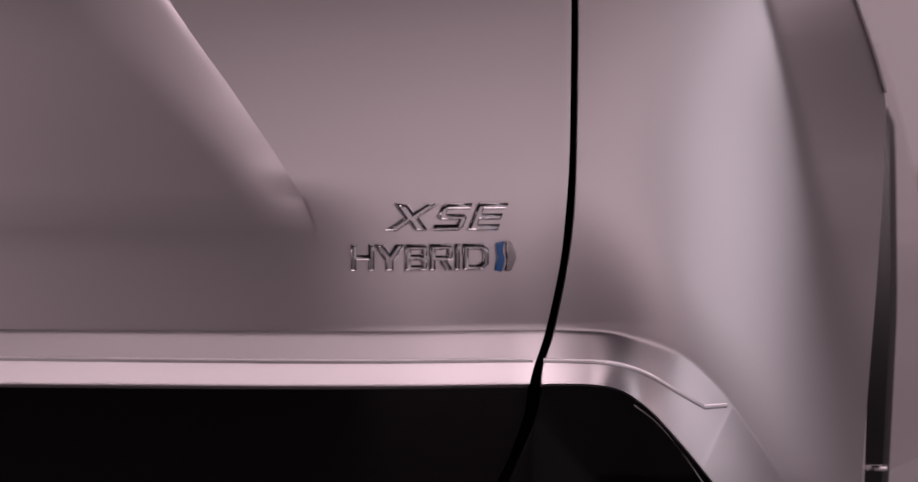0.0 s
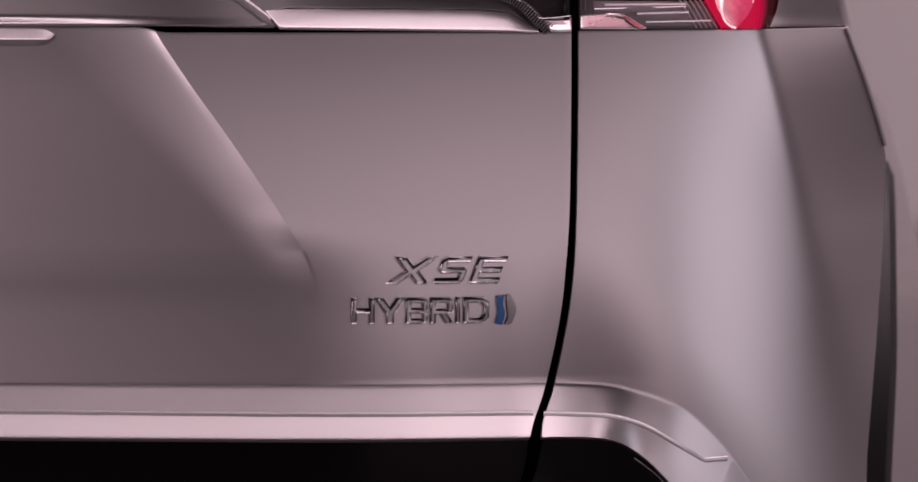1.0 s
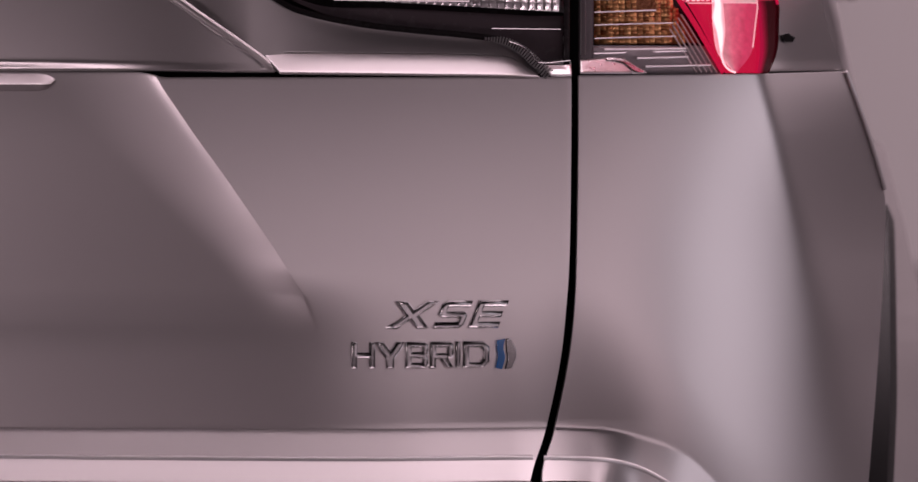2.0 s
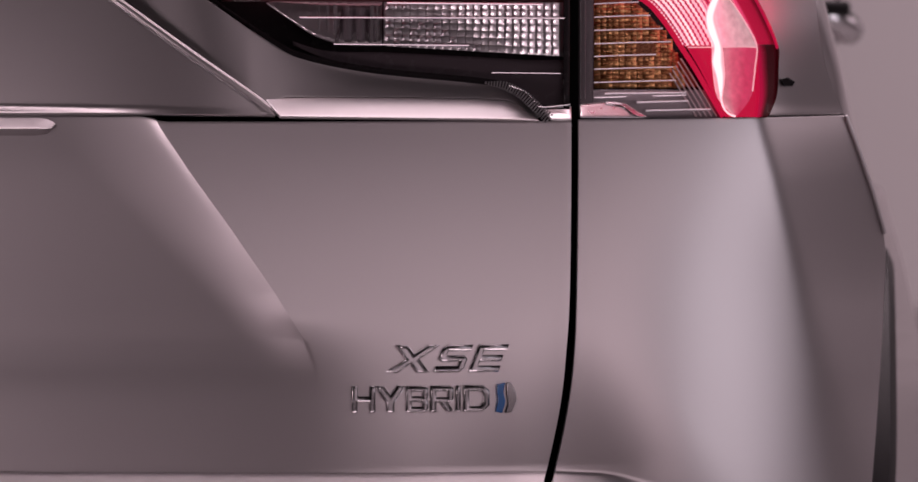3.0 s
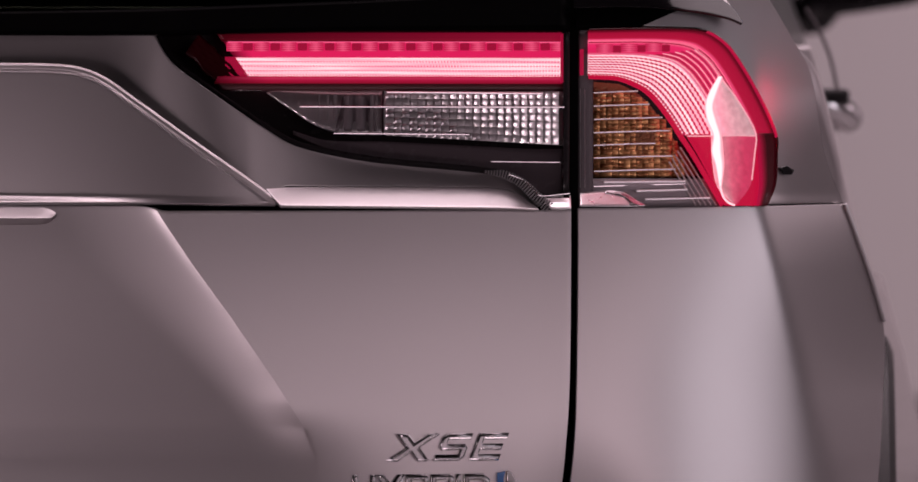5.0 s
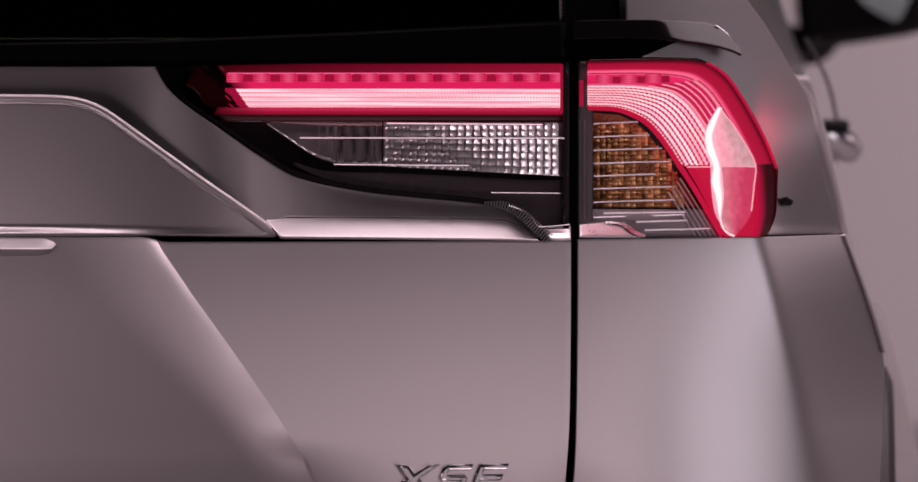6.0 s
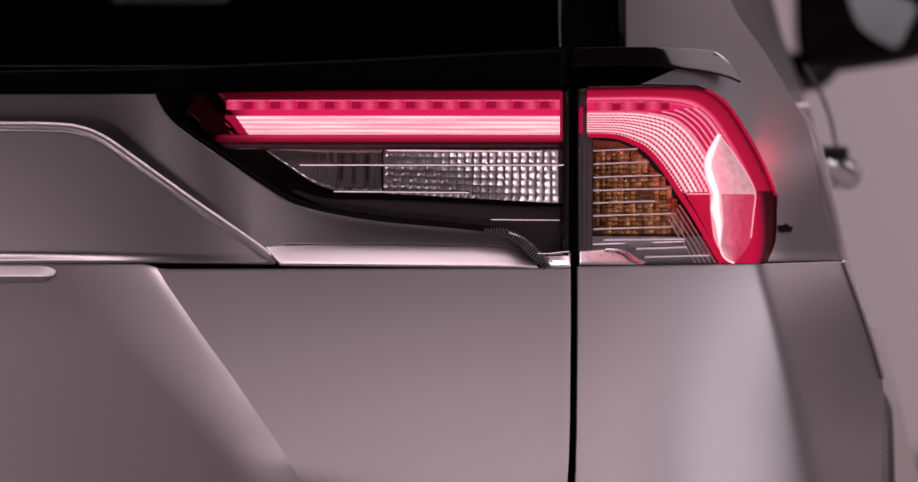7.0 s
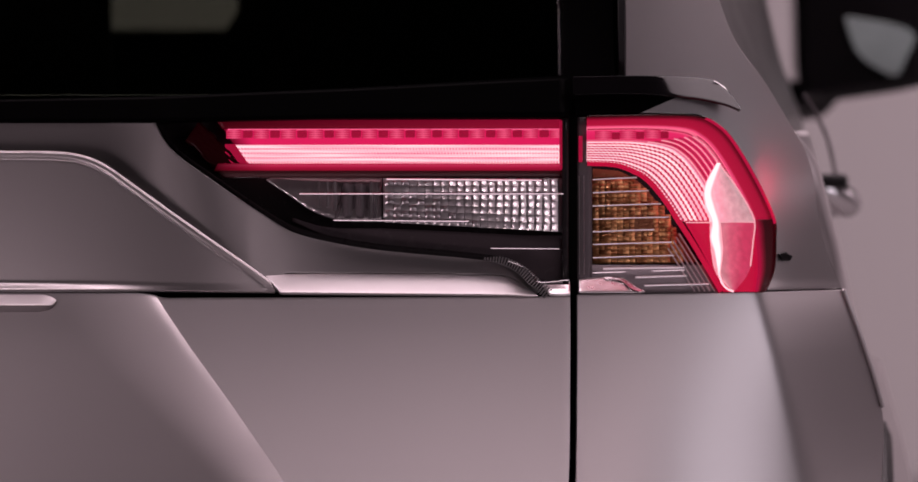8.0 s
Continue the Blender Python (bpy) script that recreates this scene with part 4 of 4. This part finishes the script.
HALF = 37
OUTER_RED = layered(lit("crimson_outer_band", (0.36, 0.004, 0.035), 1.0, (0.1, 0.002, 0.008)), 0.017, ((0.0, (0.80, 0.06, 0.17)), (0.12, (0.42, 0.005, 0.04)), (0.75, (0.36, 0.004, 0.034)), (1.0, (0.10, 0.002, 0.01))))
LOWER_RED = layered(lit("fading_crimson_band", (0.1, 0.002, 0.01), 1.0, (0.02, 0.001, 0.002)), 0.0105, ((0.0, (0.40, 0.006, 0.045)), (0.3, (0.26, 0.004, 0.028)), (0.6, (0.13, 0.002, 0.013)), (1.0, (0.02, 0.0006, 0.002))))
OUTER_CELL = layered(lit("crimson_cell_band", (0.70, 0.02, 0.1), 1.0, (0.1, 0.002, 0.008)), 0.027, ((0.0, (0.85, 0.20, 0.32)), (0.2, (0.72, 0.014, 0.10)), (0.8, (0.82, 0.024, 0.14)), (1.0, (0.95, 0.16, 0.28))))
part("housing", sheet([(0.1167, 0.9467), (0.2909, 0.9451)], [p.copy() for p in spread(O_OUT[:44], 40)], 40, 12, lamp_y(0.03)), SMOKE, outer)
part("rim", sheet(O_OUT, [p + Vector((0.0014, 0.0014)) for p in O_OUT], 90, 1, lamp_y(-0.006)), DEEP_RED, outer, shell=0.018)
part("lit_side", sheet(spread(O_OUT[14:38], 30), [p + Vector((0.0014, 0.0012)) for p in spread(O_OUT[14:38], 30)], 30, 2, lamp_y(-0.007)), SIDE_GLOW, outer, "glowing red side of the lens", shell=0.016)
flow_band("outer_band", 0.0, 0.20, 0, HALF, -0.004, OUTER_RED)
flow_band("cell_band", 0.20, 0.52, 0, HALF, 0.002, OUTER_CELL)
flow_band("light_guide", 0.53, 0.93, 0, HALF, 0.004, GUIDE_CURVED, "glowing pink light guide", m=10)
flow_band("outer_band", 0.0, 0.20, HALF - 1, None, -0.004, LOWER_RED)
flow_band("unlit_band", 0.18, 0.90, HALF - 1, None, 0.003, GLOW)
for t, r, mat in ((0.03, 0.0014, DEEP_RED), (0.11, 0.0005, DIM_LINE), (0.21, 0.0007, CELL_LINE), (0.26, 0.0005, DIM_LINE), (0.31, 0.0005, CELL_LINE), (0.36, 0.0005, DIM_LINE), (0.41, 0.0005, CELL_LINE), (0.52, 0.0006, HOT)):
    part("guide_line", tube([(p.x, body_y(p.x, p.y) - 0.001 if t < 0.3 else body_y(p.x, p.y) + 0.003, p.y) for p in flow_line(t, 0, HALF)], r, 6), mat, outer)
# fine ridges fan out where the band turns down
for k in range(10):
    t, first = 0.235 + 0.029 * k, 17 - k
    part("guide_line", tube([(p.x, body_y(p.x, p.y) - 0.0012, p.y) for p in flow_line(t, first, HALF)], 0.00055, 6), EDGE_LIT if k % 2 else DIM_LINE, outer)
part("inner_border", tube([(p.x, body_y(p.x, p.y) + 0.008, p.y) for p in flow_line(0.97)], 0.0026, 8), GLOW, outer)
part("guide_line", tube([(p.x, body_y(p.x, p.y) + 0.003, p.y) for p in flow_line(0.19, HALF - 1)], 0.0008, 6), CELL_LINE, outer)
part("divider", tube([(p.x, body_y(p.x, p.y) + 0.009, p.y) for p in (O_OUT[HALF - 1].lerp(O_IN[HALF - 1], t) for t in (0.15, 0.5, 0.92))], 0.0008, 6), CELL_LINE, outer)
for k in range(3):
    x, z = 0.1397 + k * 43 / 1800, 1.0992 + 0.0005 * k
    piece("cell", CELL_MESH, (x, body_y(x, z) - 0.001, z), (0.0165, 0.02, 0.0080), outer)
    part("cell_seat", block(x + 0.008, x + 0.016, body_y(x, z) - 0.0015, body_y(x, z) + 0.003, z - 0.004, z + 0.003, 0.0008, 1), SEAT, outer)

# amber section
tilt = random.Random(5)
AMBER_MESH = facet_mesh("amber_facet", AMBER, 0.08)
BEHIND = [p for p in O_IN if 0.974 < p.y < 1.068]
part("amber_backing", sheet([Vector((0.1296, p.y)) for p in BEHIND], [p + Vector((-0.004, -0.002)) for p in BEHIND], 30, 14, lamp_y(0.0235)), AMBER_BACK, outer, "brown amber reflector bowl")
AMBER_EDGE = ((305, 1080), (330, 1104), (352, 1126), (374, 1143), (398, 1154), (420, 1160), (452, 1166))
for j in range(19):
    v = 310 + j * 7.7
    for (va, ra), (vb, rb) in zip(AMBER_EDGE, AMBER_EDGE[1:]):
        if va <= v <= vb:
            right = ra + (rb - ra) * (v - va) / (vb - va)
    n = int((right - 1012) / 10.6) + 1
    for i in range(n):
        x, z = 0.1322 + i * 10.6 / 1800, 1.0543 - j * 7.7 / 1800
        bowl = 0.004 * math.exp(-((i - 8) ** 2 / 6 + (j - 10) ** 2 / 8))
        ob = piece("amber_facet", AMBER_MESH, (x, body_y(x, z) + 0.022 + bowl, z), (0.0063, 0.011, 0.0047), outer)
        ob.rotation_euler = (radians(-12 + 0.8 * j + tilt.uniform(-9, 9)), 0, radians(-14 + 2.6 * i + 17 * math.sin(1.9 * i + 0.22 * j) + tilt.uniform(-6, 6)))
for v, right in ((305, 1090), (328, 1110), (351, 1132), (374, 1146), (396, 1120), (418, 1150), (441, 1155)):
    z = 1.0600 - (v - 300) / 1800
    x0, x1 = 0.1292, 0.1292 + (right - 1012) / 1800
    rod([(x0, z - 0.001), ((x0 + x1) / 2, z + 0.0002), (x1, z + 0.001)], 0.012, 0.0008, REFLECTOR, "rib", outer)
for k in range(5):
    pts = [p + Vector((-(9 + 9 * k) / 1800, 0)) for p in O_IN[HALF + 3 + k:]]
    rod(pts, 0.012, 0.0008, REFLECTOR, "rib", outer)
rod([(0.1289, 0.9662), (0.2183, 0.9685)], 0.012, 0.0008, CHROME, "rib", outer)
part("side_wall", sheet([(0.1123, 0.9488), (0.1282, 0.9488)], [(0.1129, 1.1167), (0.1289, 1.1168)], 4, 20, lamp_y(0.008)), BEZEL, outer, shell=0.003)
for u in (0.0, 0.0045):
    x0, z0 = (0.1160, 1.0600)
    rod([(x0 + u, z0 - 0.095), (x0 + u, z0)], 0.006, 0.0004, DIM, "rib", outer)
# glowing patch put on the wall as the red reflection of the lit parts
part("wall_reflection", sheet([(0.1161, 1.0736), (0.1195, 1.0736)], [(0.1162, 1.0985), (0.1196, 1.0985)], 2, 6, lamp_y(0.005)), SEAT, outer, shell=0.002)
FOOT_GREY = mottled(node_material("grey_plastic_foot", (0.30, 0.265, 0.28), 0.4), 160, 0.25, 0.5)
FOOT_CHROME = mottled(node_material("brushed_chrome_foot", (0.86, 0.83, 0.84), 0.3, 1.0), 120, 0.2, 0.4)
FOOT_Z = 0.9479
part("chrome_base", sheet(catmull([(0.1155, 0.9479), (0.1444, 0.9477), (0.1775, 0.9475)]), catmull([(0.1155, 0.9603), (0.1445, 0.9629), (0.1593, 0.9617)]), 30, 8, lambda x, z: body_y(x, z) - 0.006 + 0.95 * (z - FOOT_Z)), FOOT_CHROME, outer, shell=0.001)
part("dark_foot", sheet([(0.1220, 0.9471), (0.2531, 0.9460)], [(0.1221, 0.9741), (0.2369, 0.9734)], 30, 4, lamp_y(0.013)), FOOT_GREY, outer, shell=0.002)
for pts in ([(0.1703, 0.9616), (0.2204, 0.9629)], [(0.1789, 0.9536), (0.2424, 0.9548)], [(0.1390, 0.9702), (0.2181, 0.9708)]):
    rod(pts, 0.008, 0.0012, REFLECTOR, "rib", outer)
part("swoosh", sheet(catmull([(0.1400, 0.9600), (0.1500, 0.9590), (0.1580, 0.9565), (0.1660, 0.9500), (0.1740, 0.9478)]), catmull([(0.1400, 0.9628), (0.1500, 0.9628), (0.1600, 0.9608), (0.1700, 0.9545), (0.1800, 0.9486)]), 30, 4, lambda x, z: body_y(x, z) - 0.008 + 1.0 * (z - FOOT_Z)), CHROME, outer, shell=0.001)


FACET_UP = layered(lit("lit_clear_facet", (0.8, 0.5, 0.56), 1.0), 0.034, ((0.0, (1.1, 0.80, 0.85)), (0.3, (0.92, 0.42, 0.52)), (0.62, (0.66, 0.40, 0.45)), (1.0, (0.46, 0.35, 0.37))))
FACET_LOW = layered(lit("smoky_clear_facet", (0.5, 0.1, 0.15), 1.0), 0.036, ((0.0, (0.80, 0.40, 0.47)), (0.25, (0.46, 0.24, 0.28)), (0.6, (0.54, 0.11, 0.18)), (1.0, (0.42, 0.04, 0.10))))
for m in (FACET_UP, FACET_LOW):
    mottled(m, 150, 0.5, 1.4, 4.0, "Emission Strength")
part("corner_facet", sheet(catmull([(0.2509, 1.0737), (0.2430, 1.0543), (0.2410, 1.0372), (0.2432, 1.0150)], 5), catmull([(0.2509, 1.0737), (0.2644, 1.0572), (0.2778, 1.0372), (0.2882, 1.0150)], 5), 30, 12, lambda x, z: body_y(x, z) - 0.008), FACET_UP, outer, "clear faceted lamp corner lit pink")
part("corner_facet", sheet(catmull([(0.2432, 1.0144), (0.2440, 0.9918), (0.2489, 0.9657), (0.2655, 0.9478)], 5), catmull([(0.2882, 1.0144), (0.2867, 0.9972), (0.2827, 0.9682), (0.2675, 0.9476)], 5), 30, 12, lambda x, z: body_y(x, z) - 0.008), FACET_LOW, outer, "smoky pink faceted lamp corner")
part("corner_edge", tube([(x, body_y(x, z) - 0.0085, z) for x, z in catmull([(0.2509, 1.0737), (0.2644, 1.0572), (0.2778, 1.0372), (0.2882, 1.0166), (0.2867, 0.9972), (0.2835, 0.9720)], 3)], 0.0008, 6), EDGE_LIT, outer)
part("facet_line", tube([(x, body_y(x, 1.0147) - 0.0085, 1.0147) for x in (0.2200, 0.2500, 0.2880)], 0.0006, 6), EDGE_LIT, outer)
part("prism_tail", tube([(x, body_y(x, z) - 0.0125, z) for x, z in catmull([(0.2515, 0.9670), (0.2546, 0.9566), (0.2600, 0.9505), (0.2660, 0.9478)])], 0.0010, 6), HOT, outer)
PRISM_X, PRISM_Z = (0.2493, 1.0202)
PRISM_Y = body_y(PRISM_X, PRISM_Z) - 0.024
part("corner_prism", sheet(catmull([(0.2497, 1.0726), (0.2402, 1.0566), (0.2366, 1.0441), (0.2383, 1.0304), (0.2446, 1.0156), (0.2427, 1.0003), (0.2472, 0.9861), (0.2512, 0.9651)]), catmull([(0.2544, 1.0720), (0.2496, 1.0566), (0.2460, 1.0429), (0.2494, 1.0304), (0.2534, 1.0156), (0.2550, 1.0003), (0.2560, 0.9861), (0.2535, 0.9651)]), 40, 6, lambda x, z: PRISM_Y + 0.72 * (x - PRISM_X)), CORE, outer, "white-hot edge of the light guide")
olens = part("lens", sheet([p.lerp(q, 0.0) for p, q in zip(O_OUT, O_IN)], [Vector((0.1224, O_OUT[0].y + (O_OUT[-1].y - O_OUT[0].y) * i / (len(O_OUT) - 1))) for i in range(len(O_OUT))], 60, 40, lamp_y(-0.012)), LENS_CLEAR, outer)
olens.visible_shadow = False
part("lens_tab", plate([Vector(p) for p in [(0.3122, 0.9838), (0.3200, 0.9856), (0.3280, 0.9812), (0.3250, 0.9762), (0.3165, 0.9765)]], lambda x, z: body_y(x, z) - 0.004, 0.012), BLACK_GLOSS, outer, bevel=0.001)

# ---- badges: raised chrome letters ----
LETTERS = {
    "H": [[(0, 0), (0.24, 0), (0.24, 0.41), (0.76, 0.41), (0.76, 0), (1, 0), (1, 1), (0.76, 1), (0.76, 0.6), (0.24, 0.6), (0.24, 1), (0, 1)]],
    "Y": [[(0.37, 0), (0.63, 0), (0.63, 0.4), (1, 1), (0.72, 1), (0.5, 0.62), (0.28, 1), (0, 1), (0.37, 0.4)]],
    "B": [[(0, 0), (0.86, 0), (1, 0.12), (1, 0.4), (0.92, 0.5), (1, 0.6), (1, 0.88), (0.86, 1), (0, 1)],
          [(0.26, 0.19), (0.26, 0.41), (0.75, 0.41), (0.75, 0.19)], [(0.26, 0.6), (0.26, 0.81), (0.75, 0.81), (0.75, 0.6)]],
    "R": [[(0, 0), (0.25, 0), (0.25, 0.36), (0.46, 0.36), (0.72, 0), (1, 0), (0.74, 0.37), (0.88, 0.38), (1, 0.5), (1, 0.88), (0.86, 1), (0, 1)],
          [(0.25, 0.55), (0.25, 0.81), (0.75, 0.81), (0.75, 0.55)]],
    "I": [[(0, 0), (1, 0), (1, 1), (0, 1)]],
    "D": [[(0, 0), (0.76, 0), (1, 0.22), (1, 0.78), (0.76, 1), (0, 1)], [(0.22, 0.19), (0.22, 0.81), (0.66, 0.81), (0.78, 0.68), (0.78, 0.32), (0.66, 0.19)]],
    "X": [[(0, 0), (0.27, 0), (0.5, 0.34), (0.73, 0), (1, 0), (0.65, 0.5), (1, 1), (0.73, 1), (0.5, 0.66), (0.27, 1), (0, 1), (0.35, 0.5)]],
    "S": [[(0, 0), (0.86, 0), (1, 0.14), (1, 0.46), (0.86, 0.6), (0.24, 0.6), (0.24, 0.8), (1, 0.8), (1, 1), (0.14, 1), (0, 0.86), (0, 0.54), (0.14, 0.4), (0.76, 0.4), (0.76, 0.2), (0, 0.2)]],
    "E": [[(0, 0), (1, 0), (1, 0.2), (0.24, 0.2), (0.24, 0.4), (0.95, 0.4), (0.95, 0.6), (0.24, 0.6), (0.24, 0.8), (1, 0.8), (1, 1), (0, 1)]],
}


def letter(char, u0, u1, w0, w1, slant, parent):
    """A wide chamfered letter between two x and two z, standing proud of the hatch, with lighter beads as highlights on
    its lower edges.
    """
    wide, high = u1 - u0 - slant, w1 - w0
    cu = bpy.data.curves.new("letter", "CURVE")
    cu.dimensions, cu.fill_mode = "2D", "BOTH"
    cut = 0.0019
    cu.extrude, cu.bevel_depth, cu.bevel_resolution, cu.offset = 0.0012, cut, 1, -cut
    for loop in LETTERS[char]:
        sp = cu.splines.new("POLY")
        sp.points.add(len(loop) - 1)
        for q, (a, b) in zip(sp.points, loop):
            q.co = (a * wide, b * high, 0, 1)
        sp.use_cyclic_u = True
    tmp = bpy.data.objects.new("letter", cu)
    me = bpy.data.meshes.new_from_object(tmp)
    bpy.data.objects.remove(tmp)
    for v in me.vertices:
        a, b, c = v.co
        x, z = u0 + a + slant * b / high, w0 + b - (0.0015 if c > 0.002 else 0.0)
        rise = 0.0034 * (c + 0.0028) / 0.004 if c < 0.0012 else 0.0034 + 0.0010 * (c - 0.0012) / cut
        v.co = (x, hatch_y(x, z) + 0.0008 - rise, z)
    me.materials.append(BADGE)
    ob = new("letter", me)
    ob.parent = parent
    bm = bmesh.new()
    for k, loop in enumerate(LETTERS[char]):
        area = sum(p[0] * q[1] - q[0] * p[1] for p, q in zip(loop, loop[1:] + loop[:1]))
        inside = 1 if (area > 0) == (k == 0) else -1
        for (a, b), (c, d) in zip(loop, loop[1:] + loop[:1]):
            if (c - a) * inside < 0.02:
                continue
            ends = []
            for p, q in ((a, b), (c, d)):
                x, z = u0 + p * wide + slant * q, w0 + q * high
                ends.append((x, hatch_y(x, z) - 0.0036, z + 0.0001))
            lip = tube(ends, 0.0009, 4, 1.2)
            lip_mesh = bpy.data.meshes.new("lip")
            lip.to_mesh(lip_mesh)
            lip.free()
            bm.from_mesh(lip_mesh)
            bpy.data.meshes.remove(lip_mesh)
    part("lip", bm, LOW_GLINT, parent, "highlight along the lower letter edges, in lighter chrome", flat=True)
    return ob


# lighter chrome than the letters: their lower highlights, put into the colour
LOW_GLINT = mottled(node_material("letter_highlight_chrome", (0.85, 0.83, 0.84), 0.2, 1.0), 300, 0.15, 0.25)
BADGE = mottled(node_material("satin_chrome_badge", (0.25, 0.24, 0.245), 0.22, 1.0), 300, 0.18, 0.26)
badge = empty("trim_badge", "raised chrome lettering", parent=car)
badge.matrix_parent_inverse = CAR_INV
w0, w1 = 0.7065, 0.7317
for char, a, b in (("X", -0.0693, -0.0190), ("S", -0.0241, 0.0135), ("E", 0.0095, 0.0477)):
    letter(char, a, b, w0, w1, 0.010, badge)
badge2 = empty("model_badge", "raised chrome lettering with a blue emblem", parent=car)
badge2.matrix_parent_inverse = CAR_INV
w0, w1 = 0.6684, 0.6931
for char, a, b in (("H", -0.1016, -0.0793), ("Y", -0.0788, -0.0509), ("B", -0.0503, -0.0291), ("R", -0.0269, -0.0050), ("I", -0.0028, 0.0017), ("D", 0.0045, 0.0292)):
    letter(char, a, b, w0, w1, 0.0, badge2)
part("emblem_wave", sheet(catmull([(0.0365, 0.6936), (0.0365, 0.6869), (0.0376, 0.6784), (0.0354, 0.6672)]), catmull([(0.0443, 0.6952), (0.0427, 0.6868), (0.0443, 0.6772), (0.0415, 0.6660)]), 20, 5, lambda x, z: hatch_y(x, z) - 0.004), BLUE, badge2, "blue enamel", shell=0.004, bevel=0.0005)
part("emblem_arc", sheet(catmull([(0.0460, 0.6952), (0.0460, 0.6839), (0.0472, 0.6755), (0.0443, 0.6659)]), catmull([(0.0494, 0.6951), (0.0533, 0.6883), (0.0550, 0.6793), (0.0505, 0.6670)]), 20, 5, lambda x, z: hatch_y(x, z) - 0.004), BADGE, badge2, shell=0.004, bevel=0.001)
